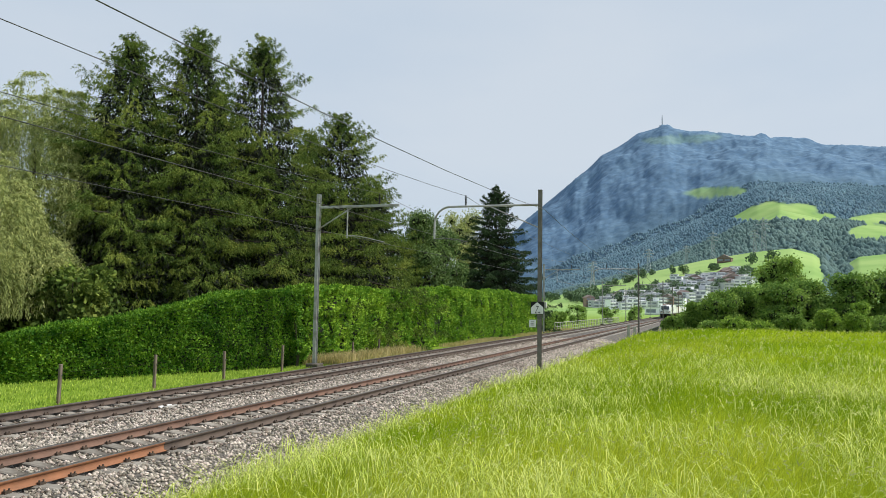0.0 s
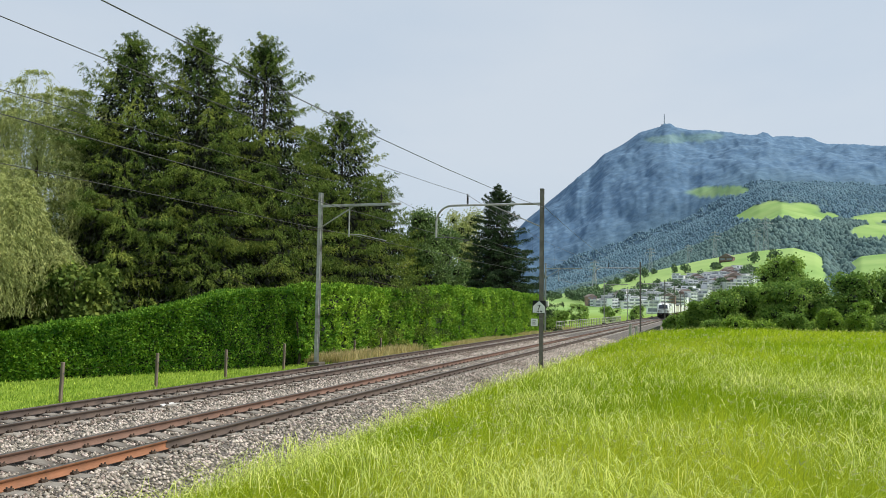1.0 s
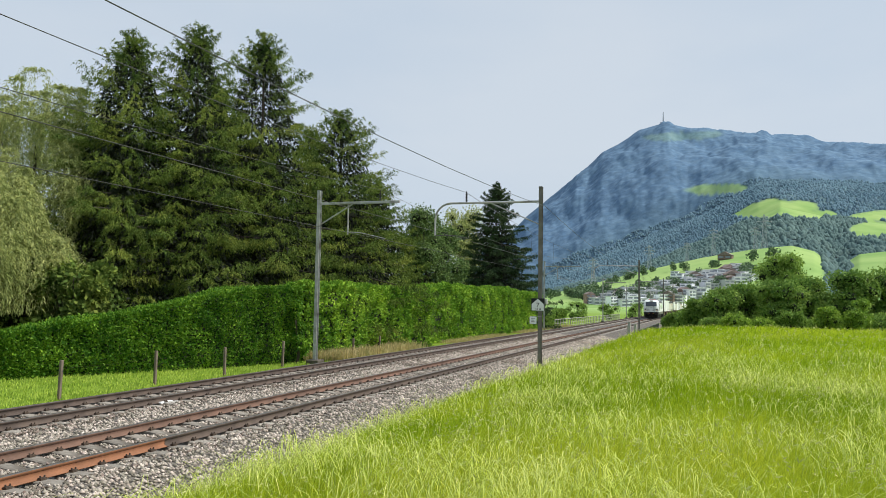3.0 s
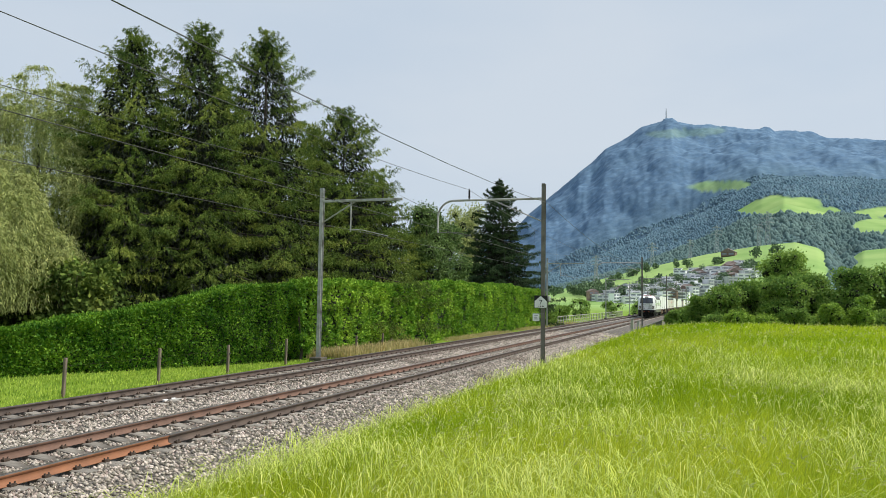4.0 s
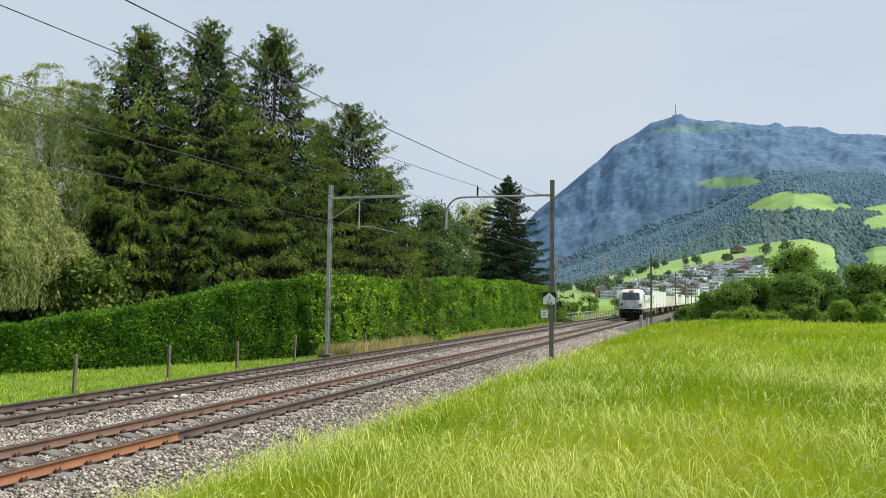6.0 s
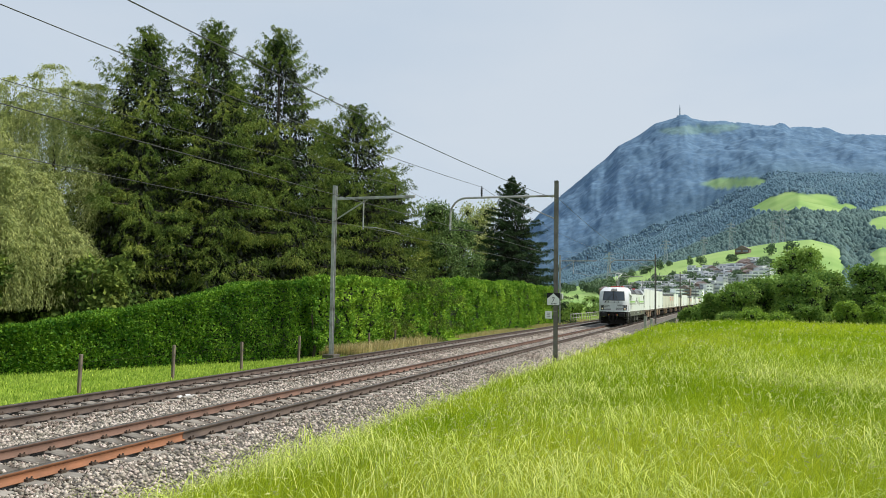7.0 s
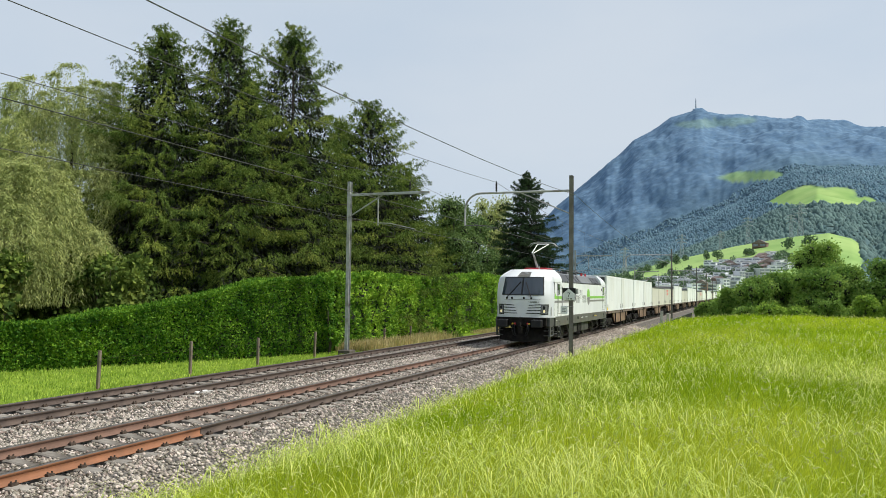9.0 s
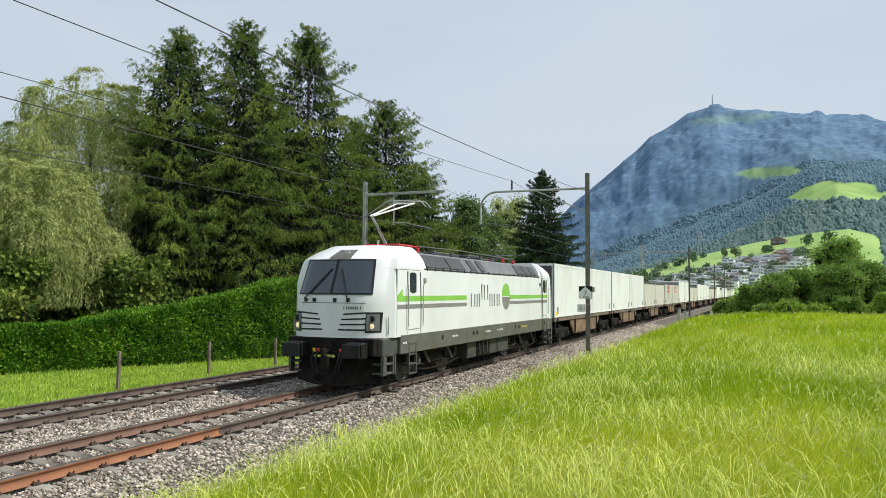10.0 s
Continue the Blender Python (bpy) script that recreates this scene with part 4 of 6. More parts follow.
LOW = [(10.6, 56, 1.9, 1.2), (12.4, 54, 2.3, 1.3), (14.3, 55, 2.0, 1.3), (16.4, 54, 2.6, 1.4), (18.6, 55, 2.9, 1.4), (20.6, 54, 3.5, 1.2), (22.8, 55, 2.6, 1.5), (25.4, 54, 3.0, 1.7), (28.2, 55, 2.7, 1.7), (31.4, 54, 2.9, 1.8)]
for k, (tx, ty, th, tr) in enumerate(LOW):
    lobes_tree(tx, ty, -0.3, th, tr, 80 + k, "bright green shrub at the meadow's edge", "shrub", "shrub", M_SHRUB if k % 3 else M_BUSH, 0.115, 7500, 26, 0.95, 0.05, group="shrubs")
lobes_tree(18.9, 91, -0.8, 9.5, 3.7, 95, "broad dark green tree above the thicket", "broad_tree", "tree", M_BUSH, 0.21, 18000, 70, 0.85, 0.22)
for k, (tx, ty, th, tr) in enumerate([(7.0, 73, 2.3, 1.2), (8.3, 71, 2.5, 1.3), (9.8, 73, 2.8, 1.5), (6.6, 86, 2.0, 1.1)]):
    lobes_tree(tx, ty, -0.5, th, tr, 100 + k, "leafy shrub beside the railway bridge", "shrub", "shrub", M_BUSH, 0.19, 3600, 22, 0.9, 0.05, group="shrubs")
for k, (tx, ty, th, tr) in enumerate([(-10.4, 93.0, 3.0, 1.6), (-10.8, 98.0, 2.4, 1.6), (-11.5, 105, 2.2, 1.8), (-13.0, 118, 2.6, 2.2), (-14.5, 150, 4.0, 3.0), (-11.0, 175, 3.6, 3.0), (-7.6, 205, 4.2, 3.4)]):
    lobes_tree(tx, ty, -0.9, th, tr, 110 + k, "low leafy bush beside the railing", "bush", "bush", M_BUSH, 0.22, 2600, 12, 0.9, 0.05, group="bushes")


# ---- grasses ----
def grass(name, x, y, height, width, lean, seed, material, label, category, wind=(0.55, -0.25), parent=None):
    """Bent blades rooted in the ground."""
    rng = np.random.RandomState(seed)
    n = len(x)
    z = ground_height(x, y) - 0.03
    a = rng.uniform(0, 6.283, n)
    l = np.stack([np.cos(a), np.sin(a)], -1) * rng.uniform(0.1, 1.0, (n, 1)) * lean + np.array(wind)[None] * lean * rng.uniform(0.2, 1.3, (n, 1))
    b = rng.uniform(0, 3.1416, n)
    s = np.stack([np.cos(b), np.sin(b), np.zeros(n)], -1) * (width * 0.5)[:, None]
    root = np.stack([x, y, z], -1)
    mid = root + np.concatenate([l * (height * 0.30)[:, None], (height * 0.62)[:, None]], 1)
    tip = root + np.concatenate([l * (height * 0.95)[:, None], (height * (1.0 - 0.12 * np.linalg.norm(l, axis=1)))[:, None]], 1)
    v = np.stack([root - s, root + s, mid - s * 0.8, mid + s * 0.8, tip], 1).reshape(-1, 3)
    f = np.array([(0, 1, 3), (0, 3, 2), (2, 3, 4)])[None] + (np.arange(n) * 5)[:, None, None]
    return tagged(raw(name, v, f.reshape(-1, 3), material), label, category, kind="stuff"), tip, l


def arcs(x, y, rng):
    """Stalks that rise and curl over at the top."""
    n = len(x)
    far = np.hypot(x - EYE.x, y - EYE.y)
    h = rng.uniform(0.44, 0.70, n) * (0.6 + 0.4 * smoothstep(3.2, 6.0, x))
    a = rng.normal(-0.2, 1.3, n)
    way = np.stack([np.cos(a), np.sin(a), np.zeros(n)], -1)
    side = np.stack([-np.sin(a), np.cos(a), np.zeros(n)], -1) * (0.0009 + 0.00009 * far)[:, None]
    root = np.stack([x, y, ground_height(x, y)], -1)
    reach = rng.uniform(0.3, 0.85, n) * h
    rows = []
    for u, up, out in ((0.0, 0.0, 0.0), (0.45, 0.66, 0.08), (0.65, 0.90, 0.24), (0.8, 1.0, 0.5), (0.9, 0.97, 0.78), (1.0, 0.80, 1.0)):
        c = root + way * (reach * out)[:, None] + np.array([0, 0, 1.0]) * (h * up)[:, None]
        w = side * (1.5 if u > 0.6 else 0.4)
        rows += [c - w, c + w]
    v = np.stack(rows, 1).reshape(-1, 3)
    f = np.array([(2 * i, 2 * i + 1, 2 * i + 3, 2 * i + 2) for i in range(5)])[None] + (np.arange(n) * 12)[:, None, None]
    tagged(raw("grass_stalks", v, f.reshape(-1, 4), M_ARC), "pale curled grass stalks over the meadow", "grass", kind="stuff")


def meadow():
    rng = np.random.RandomState(9)
    xs, ys, ws = [], [], []
    for r0, r1, per, w in ((2.6, 8, 1500, 0.0045), (8, 14, 860, 0.0068), (14, 24, 330, 0.011), (24, 40, 110, 0.020), (40, 64, 40, 0.038)):
        a0, a1 = radians(-56), radians(17)
        n = int((a1 - a0) / 2 * (r1 ** 2 - r0 ** 2) * per)
        r = np.sqrt(rng.uniform(r0 ** 2, r1 ** 2, n))
        a = rng.uniform(a0, a1, n)
        x, y = EYE.x + r * np.sin(a), EYE.y + r * np.cos(a)
        keep = (x > 3.3 + 0.35 * waves(y, y * 0.3, 12, 0.6) + 0.25 * rng.rand(n) ** 2) & (y < 56)
        xs.append(x[keep]), ys.append(y[keep]), ws.append(np.full(keep.sum(), w))
    # the same meadow round and behind the standpoint, in broader blades
    n = 30000
    r, a = np.sqrt(rng.uniform(0.9 ** 2, 17 ** 2, n)), rng.uniform(radians(17), radians(304), n)
    x, y = EYE.x + r * np.sin(a), EYE.y + r * np.cos(a)
    keep = x > 3.3 + 0.35 * waves(y, y * 0.3, 12, 0.6)
    xs.append(x[keep]), ys.append(y[keep]), ws.append(np.full(keep.sum(), 0.018))
    x, y, w = np.concatenate(xs), np.concatenate(ys), np.concatenate(ws)
    h = (0.50 + 0.16 * waves(x, y, 13, 1.3) + 0.10 * waves(x, y, 14, 0.4)) * rng.uniform(0.55, 1.2, len(x)) * (0.65 + 0.35 * smoothstep(3.2, 5.5, x))
    _, tip, l = grass("meadow_grass", x, y, h, w * rng.uniform(0.6, 1.4, len(x)), 0.55, 10, M_GRASS, "tall yellow-green unmown meadow grass", "grass")
    # long arching stems
    k = np.flatnonzero(rng.rand(len(x)) < 0.10)
    sx, sy = x[k] + rng.normal(0, 0.1, len(k)), y[k] + rng.normal(0, 0.1, len(k))
    far = np.hypot(sx - EYE.x, sy - EYE.y)
    hs = (0.58 + 0.16 * waves(sx, sy, 16, 0.9)) * rng.uniform(0.75, 1.25, len(k)) * (0.6 + 0.4 * smoothstep(3.2, 6.0, sx))
    hs = hs * (0.75 + 0.25 * (waves(sx, sy, 17, 2.5) > -0.1))
    grass("meadow_stems", sx, sy, hs, 0.0014 + 0.00017 * far, 0.95, 11, M_STEM, "pale arching stems above the meadow grass", "grass", wind=(0.5, -0.1))
    # bent-over stalks that catch the light
    k = np.flatnonzero(rng.rand(len(x)) < 0.11 * np.clip(0.45 + 2.4 * waves(x, y, 18, 0.9), 0.1, 2.2) * (1 - smoothstep(11.0, 34.0, np.hypot(x - EYE.x, y - EYE.y))))
    arcs(x[k], y[k], rng)
    # seed heads on the taller stems
    pick = np.flatnonzero((rng.rand(len(x)) < 0.04 * (1 + 0.8 * waves(x, y, 15, 1.8))) & (h > 0.42))
    P = np.repeat(tip[pick], 4, 0) + rng.normal(0, 0.012, (len(pick) * 4, 3))
    L2 = np.repeat(l[pick], 4, 0)
    D = unit(np.concatenate([L2 * 1.4, rng.uniform(-0.3, 0.5, (len(P), 1))], 1) + rng.normal(0, 0.25, (len(P), 3)))
    dist = np.hypot(P[:, 0] - EYE.x, P[:, 1] - EYE.y)
    ln = rng.uniform(0.02, 0.055, len(P)) * (1 + dist / 40)
    v, f = blades(P, D * ln[:, None], ln * 0.09 * (1 + dist / 30), unit(np.cross(D, rng.normal(0, 1, (len(P), 3)))))
    tagged(raw("grass_seed_heads", v, f, M_SEED), "pale arching grass seed heads over the meadow", "grass", kind="stuff")


meadow()


def lawn():
    rng = np.random.RandomState(19)
    n = 26000
    x, y = rng.uniform(-16, -6.3, n), rng.uniform(4, 30, n)
    edge = np.interp(y, [6.0, 14.6, 20.1, 23.1, 26.5, 30], [-18.6, -14.4, -11.7, -10.2, -8.7, -8.3])
    keep = (x > edge - 0.3) & (x < -6.35 + 0.3 * waves(y, y, 3, 0.7))
    x, y = x[keep], y[keep]
    grass("verge_grass", x, y, rng.uniform(0.06, 0.18, len(x)), rng.uniform(0.02, 0.045, len(x)), 0.4, 20, M_LAWN, "short bright green grass on the verge", "grass")
    n = 15000
    y = 27 + 73 * rng.rand(n) ** 1.6
    x = rng.uniform(-8.9, -6.9, n) - 0.3 * (rng.rand(n) < 0.4)
    keep = (waves(y, y * 0.2, 5, 2.2) > -0.12) | (y < 39)
    x, y = x[keep], y[keep]
    grass("dry_grass", x, y, rng.uniform(0.15, 0.75, len(x)) * np.where(y < 39, 1, 0.6), rng.uniform(0.012, 0.03, len(x)) * (1 + y / 60), 0.45, 21, M_DRY, "dry straw-coloured grass at the foot of the hedge", "grass")


lawn()


# ---- train ----
M_TRAINWHITE = surf("train_white_paint", (0.66, 0.68, 0.695), (0.73, 0.75, 0.76), 1.2, 0.35, stain=(0.60, 0.60, 0.57), stain_scale=0.8, stain_at=(0.55, 0.85), stretch=(1, 1, 0.35))
M_NOSEGREY = surf("nose_panel_paint", (0.62, 0.635, 0.645), (0.69, 0.705, 0.71), 2, 0.4)
M_SILL = surf("sill_grey_paint", (0.085, 0.085, 0.076), (0.12, 0.12, 0.107), 2, 0.55, stain=(0.09, 0.08, 0.065), stain_scale=1.5)
M_STEPGREY = surf("step_grey_paint", (0.055, 0.056, 0.052), (0.085, 0.086, 0.08), 3, 0.6)
M_BOGIE = surf("underframe_grime", (0.006, 0.0055, 0.005), (0.020, 0.017, 0.015), 5, 0.85, spec=0.15)
M_UNDERBOX = surf("underfloor_box", (0.030, 0.031, 0.027), (0.062, 0.062, 0.053), 3, 0.7, stain=(0.03, 0.026, 0.022), stain_scale=2)
M_ROOFGREY = surf("roof_panel_grey", (0.12, 0.125, 0.13), (0.17, 0.175, 0.18), 2, 0.5)
M_ROOFDARK = surf("roof_grille", (0.035, 0.036, 0.038), (0.06, 0.06, 0.062), 8, 0.5)
M_GREEN = surf("green_stripe", (0.20, 0.47, 0.07), (0.24, 0.52, 0.09), 2, 0.4)
M_GREYSTRIPE = surf("grey_stripe", (0.19, 0.18, 0.185), (0.24, 0.23, 0.235), 2, 0.4)
M_LETTER = surf("dark_lettering", (0.12, 0.125, 0.125), (0.16, 0.165, 0.16), 2, 0.45)
M_RED = surf("red_insulator", (0.50, 0.03, 0.04), (0.62, 0.05, 0.06), 4, 0.4)
M_RUST = surf("wagon_tan_paint", (0.13, 0.082, 0.05), (0.22, 0.145, 0.088), 1.3, 0.85, stain=(0.07, 0.045, 0.03), stain_scale=1.6)
M_DECK = surf("wagon_deck_rust", (0.10, 0.075, 0.058), (0.17, 0.13, 0.10), 3, 0.85)
M_BOXWHITE = surf("container_white", (0.70, 0.72, 0.725), (0.77, 0.79, 0.79), 0.9, 0.45, per_object=0.06, stain=(0.58, 0.57, 0.53), stain_scale=0.6, stain_at=(0.5, 0.8), stretch=(1, 1, 0.3))
M_BOXCREAM = surf("container_cream", (0.48, 0.47, 0.42), (0.55, 0.54, 0.48), 0.9, 0.5, per_object=0.08, stain=(0.52, 0.49, 0.42), stain_scale=0.6, stain_at=(0.5, 0.8), stretch=(1, 1, 0.3))
M_BOXROOF = surf("dark_container_roof", (0.05, 0.052, 0.055), (0.08, 0.082, 0.085), 2, 0.6)
M_YELLOW = surf("yellow_label", (0.75, 0.55, 0.03), (0.8, 0.6, 0.05), 3, 0.5)
M_REDMARK = surf("red_mark", (0.60, 0.10, 0.10), (0.66, 0.14, 0.14), 3, 0.5)
M_LAMP = glow("lamp_glow", (1.0, 0.80, 0.45), 0.45)
M_TREAD = surf("wheel_steel", (0.06, 0.055, 0.05), (0.11, 0.10, 0.09), 5, 0.6, metal=0.4)
M_SCREEN = bpy.data.materials.new("windscreen_glass")
M_SCREEN.use_nodes = True
_b = M_SCREEN.node_tree.nodes["Principled BSDF"]
_b.inputs["Base Color"].default_value = (0.03, 0.042, 0.058, 1)
_b.inputs["Roughness"].default_value = 0.06
_b.inputs["Coat Weight"].default_value = 0.6


NOSE_HALF = 1.5 * 0.89      # the cab narrows towards the front


def nose_y(x, z):
    """How far back the front skin lies at a point of the front (buffer faces at 0)."""
    y = 0.62 + 0.02 * max(0.0, z - 1.3)
    if z > 2.46:
        y += 0.42 * (z - 2.46)
    if z > 3.42:
        y += 1.25 * (z - 3.42) ** 1.15 * 1.6
    u = abs(x) / NOSE_HALF
    return y + 0.42 * u ** 4.2 + 0.05 * u ** 2


def half_width(z):
    if z < 2.3:
        return 1.5
    if z < 3.19:
        return 1.5 - 0.035 * (z - 2.3)
    return 1.469 - 0.38 * ((z - 3.19) / 0.62) ** 2.0


LOCO_L = 18.98


def loco_body():
    """White body shell: plan outlines stacked from sill to roof, cabs at both ends."""
    bm = bmesh.new()
    us = [math.sin(a) for a in np.linspace(-math.pi / 2, math.pi / 2, 19)]

    def ring(z, y_end=None):
        hw = half_width(z)
        front = [(u * hw * 0.89, nose_y(u * NOSE_HALF * 0.995, z)) for u in us]
        back = max(1.34, front[0][1] + 0.08)
        front = [(-hw, back)] + front + [(hw, back)]
        if y_end is None:
            rear = [(-x, LOCO_L - y) for x, y in front]
        else:
            rear = [(hw, y_end), (-hw, y_end)]
        return [(x, y, z) for x, y in front + rear]

    def loft(rings, cap_top=True, flip=False):
        vs = [[bm.verts.new((x, LOCO_L - y, z) if flip else (x, y, z)) for x, y, z in r] for r in rings]
        k = len(vs[0])
        for a, b in zip(vs[:-1], vs[1:]):
            for i in range(k):
                j = (i + 1) % k
                bm.faces.new((a[i], a[j], b[j], b[i]))
        bm.faces.new(vs[-1])
        bm.faces.new(vs[0][::-1])

    loft([ring(z) for z in (1.36, 1.6, 1.9, 2.2, 2.40, 2.6, 2.8, 3.0, 3.19)])
    for flip in (False, True):
        loft([ring(z, 3.25 + 0.25 * (3.9 - z)) for z in (3.191, 3.3, 3.42, 3.53, 3.62, 3.70, 3.76, 3.80, 3.815)], flip=flip)
    bmesh.ops.recalc_face_normals(bm, faces=bm.faces[:])
    return bm


def patch(x0, x1, z0, z1, lift, taper=0.0, nx=6, nz=5, flip=False, thick=0.012, slope=0.0):
    """A plate that hugs the curved front; taper pulls the upper edge inwards."""
    bm = bmesh.new()
    layers = []
    for d in (lift, lift - thick):
        g = []
        for j in range(nz + 1):
            z = z0 + (z1 - z0) * j / nz
            row = []
            for i in range(nx + 1):
                x = 0.89 * (x0 + (x1 - x0) * i / nx)
                x *= 1 - taper * j / nz
                y = nose_y(x, z) - d
                row.append(bm.verts.new((x, LOCO_L - y if flip else y, z + slope * (abs(x) - 0.9))))
            g.append(row)
        layers.append(g)
    for g in layers:
        for j in range(nz):
            for i in range(nx):
                bm.faces.new((g[j][i], g[j][i + 1], g[j + 1][i + 1], g[j + 1][i]))
    a, b = layers
    edge = [(0, i) for i in range(nx)] + [(j, nx) for j in range(nz)] + [(nz, i) for i in range(nx, 0, -1)] + [(j, 0) for j in range(nz, 0, -1)]
    for (j0, i0), (j1, i1) in zip(edge, edge[1:] + edge[:1]):
        bm.faces.new((a[j0][i0], a[j1][i1], b[j1][i1], b[j0][i0]))
    bmesh.ops.recalc_face_normals(bm, faces=bm.faces[:])
    return bm


def wheelset(parent, y, r, name="wheelset"):
    e = link(new(name), parent)
    e.location = (0, y, r)
    e["radius"] = r
    spin = Matrix.Rotation(math.pi / 2, 4, "Y")
    for s in (-1, 1):
        bm = bmesh.new()
        m = Matrix.Translation((s * 0.76, 0, 0)) @ spin
        lathe(bm, [(r - 0.06, -0.07), (r, -0.065), (r, 0.055), (r - 0.05, 0.07), (r - 0.09, 0.045), (0.18, 0.03), (0.16, 0.09), (0.05, 0.1)], 20, m)
        for k in range(4):
            a = k * math.pi / 2
            rod(bm, m @ Vector((0.3 * math.cos(a), 0.3 * math.sin(a), 0.03)), m @ Vector((0.3 * math.cos(a), 0.3 * math.sin(a), 0.06)), 0.04, 6)
        bmesh.ops.recalc_face_normals(bm, faces=bm.faces[:])
        part("wheel", bm, M_TREAD, e)
    part("axle", rods([(-0.7, 0, 0), (0.7, 0, 0)], 0.09, 8), M_BOGIE, e)
    return e


def bogie(parent, yc, base, r, loco):
    bm = bmesh.new()
    for s in (-1, 1):
        x0, x1 = sorted((s * 0.98, s * 1.18))
        box(bm, x0, x1, yc - base / 2 - 0.5, yc + base / 2 + 0.5, r + 0.12, r + 0.32, 0.03)
        box(bm, x0, x1, yc - 0.6, yc + 0.6, r - 0.18, r + 0.14, 0.04)
    box(bm, -1.0, 1.0, yc - 0.25, yc + 0.25, r + 0.05, r + 0.3)
    frame_part = part("bogie_frame", bm, M_BOGIE, parent, "grimy dark bogie frame")
    for dy in (-base / 2, base / 2):
        for s in (-1, 1):
            bm = bmesh.new()
            y = yc + dy
            box(bm, min(s * 0.9, s * 1.2), max(s * 0.9, s * 1.2), y - 0.17, y + 0.17, r - 0.16, r + 0.14, 0.04)
            rod(bm, (s * 1.21, y, r), (s * 1.25, y, r), 0.12, 10)
            part("axle_box", bm, M_BOGIE, frame_part)
            for q in (-0.34, 0.34):
                bm = bmesh.new()
                lathe(bm, [(0.075 + 0.018 * (k % 2), r - 0.08 + 0.03 * k) for k in range(9)], 8, Matrix.Translation((s * 1.1, y + q, 0)))
                part("spring", bm, M_UNDERBOX if loco else M_BOGIE, frame_part)
    if loco:
        for y in (yc - 0.9, yc + 0.9):
            part("damper", rods([(1.22, y, r + 0.28), (1.24, y + 0.35, r - 0.15)], 0.045, 8), M_STEPGREY, frame_part)
        part("brake_pipe", rods([(1.2, yc - 1.9, 0.42), (1.22, yc - 0.7, 0.3), (1.22, yc + 0.7, 0.3), (1.2, yc + 1.9, 0.42)], 0.03), M_BOGIE, frame_part)


def build_locomotive():
    L = thing("locomotive", 0, 0, 0, "white electric locomotive with green and grey side stripes", "locomotive")
    L["along"] = 0.0
    body = part("body", loco_body(), M_TRAINWHITE, L, "glossy white body shell")
    body.data.shade_smooth()
    body.data.set_sharp_from_angle(angle=radians(28))
    for flip in (False, True):
        e = "front" if not flip else "rear"
        part("windscreen_frame", patch(-1.24, 1.24, 2.47, 3.40, 0.014, 0.08, 12, 6, flip), M_BLACK, L, "black windscreen surround")
        for s in (-1, 1):
            part("windscreen", patch(min(s * 0.05, s * 1.17), max(s * 0.05, s * 1.19), 2.51, 3.36, 0.026, 0.08, 8, 6, flip), M_SCREEN, L, "dark reflecting windscreen pane")
            part("headlight_housing", patch(min(s * 1.07, s * 1.44), max(s * 1.07, s * 1.44), 1.50, 2.02, 0.016, -0.02, 4, 3, flip), M_BLACK, L, "black angular headlight surround")
            part("headlight_cover", patch(min(s * 1.11, s * 1.405), max(s * 1.11, s * 1.405), 1.54, 1.97, 0.026, 0.0, 4, 3, flip), M_ROOFGREY, L, "smoky grey headlight cover")
            for zc, rr, mm, ll in ((1.85, 0.085, M_BLACK, "dark lamp"), (1.66, 0.07, M_LAMP, "lit warm headlight")):
                bm = bmesh.new()
                yy = nose_y(s * 1.10, zc) - 0.03
                yy = LOCO_L - yy if flip else yy
                q = Matrix.Translation((s * 1.10, yy, zc)) @ Matrix.Rotation(math.pi / 2, 4, "X")
                lathe(bm, [(rr, -0.012), (rr, 0.012), (rr * 0.6, 0.018)], 12, q)
                bmesh.ops.recalc_face_normals(bm, faces=bm.faces[:])
                part("headlight", bm, mm, L, ll)
            for k, (za, inner) in enumerate(((2.00, 0.42), (1.855, 0.36), (1.71, 0.31), (1.565, 0.26))):
                part("grille_slot", patch(min(s * inner, s * 1.08), max(s * inner, s * 1.08), za - 0.02, za + 0.02, 0.012, 0.0, 4, 1, flip, slope=0.07 - 0.025 * k), M_BLACK, L, "black ventilation slot")
            # wiper
            if not flip:
                za, zb = 2.36, 3.15
                pts = [(0.50 if s > 0 else -0.78, nose_y(0.6, za) - 0.07, za), (0.34 if s > 0 else -0.44, nose_y(0.4, 2.75) - 0.06, 2.75), (0.16 if s > 0 else -0.12, nose_y(0.1, zb) - 0.05, zb)]
                part("wiper", rods(pts, 0.02, 5), M_BLACK, L)
                for xk in (0.12, 0.5) if s > 0 else (-0.78, -0.5):
                    part("wiper_pivot", boxed(xk - 0.045, xk + 0.045, nose_y(xk, 2.33) - 0.05, nose_y(xk, 2.33) + 0.02, 2.28, 2.38, 0.012), M_BLACK, L)
        part("nose_panel", patch(-1.03, 1.03, 1.42, 2.24, 0.006, 0.0, 10, 4, flip), M_NOSEGREY, L, "light grey nose panel")
        part("panel_seam", patch(-1.06, 1.06, 2.245, 2.262, 0.008, 0.0, 10, 1, flip), M_LETTER, L, "thin dark seam")
        part("lamp_panel", patch(-0.37, 0.37, 3.42, 3.68, 0.012, 0.18, 6, 4, flip), M_SILL, L, "dark grey panel with the top lamp")
        bm = bmesh.new()
        yy = nose_y(0.0, 3.59) - 0.03
        q = Matrix.Translation((0.06, LOCO_L - yy if flip else yy, 3.59)) @ Matrix.Rotation(math.radians(68 if not flip else 112), 4, "X")
        lathe(bm, [(0.085, -0.02), (0.085, 0.02), (0.05, 0.028)], 12, q)
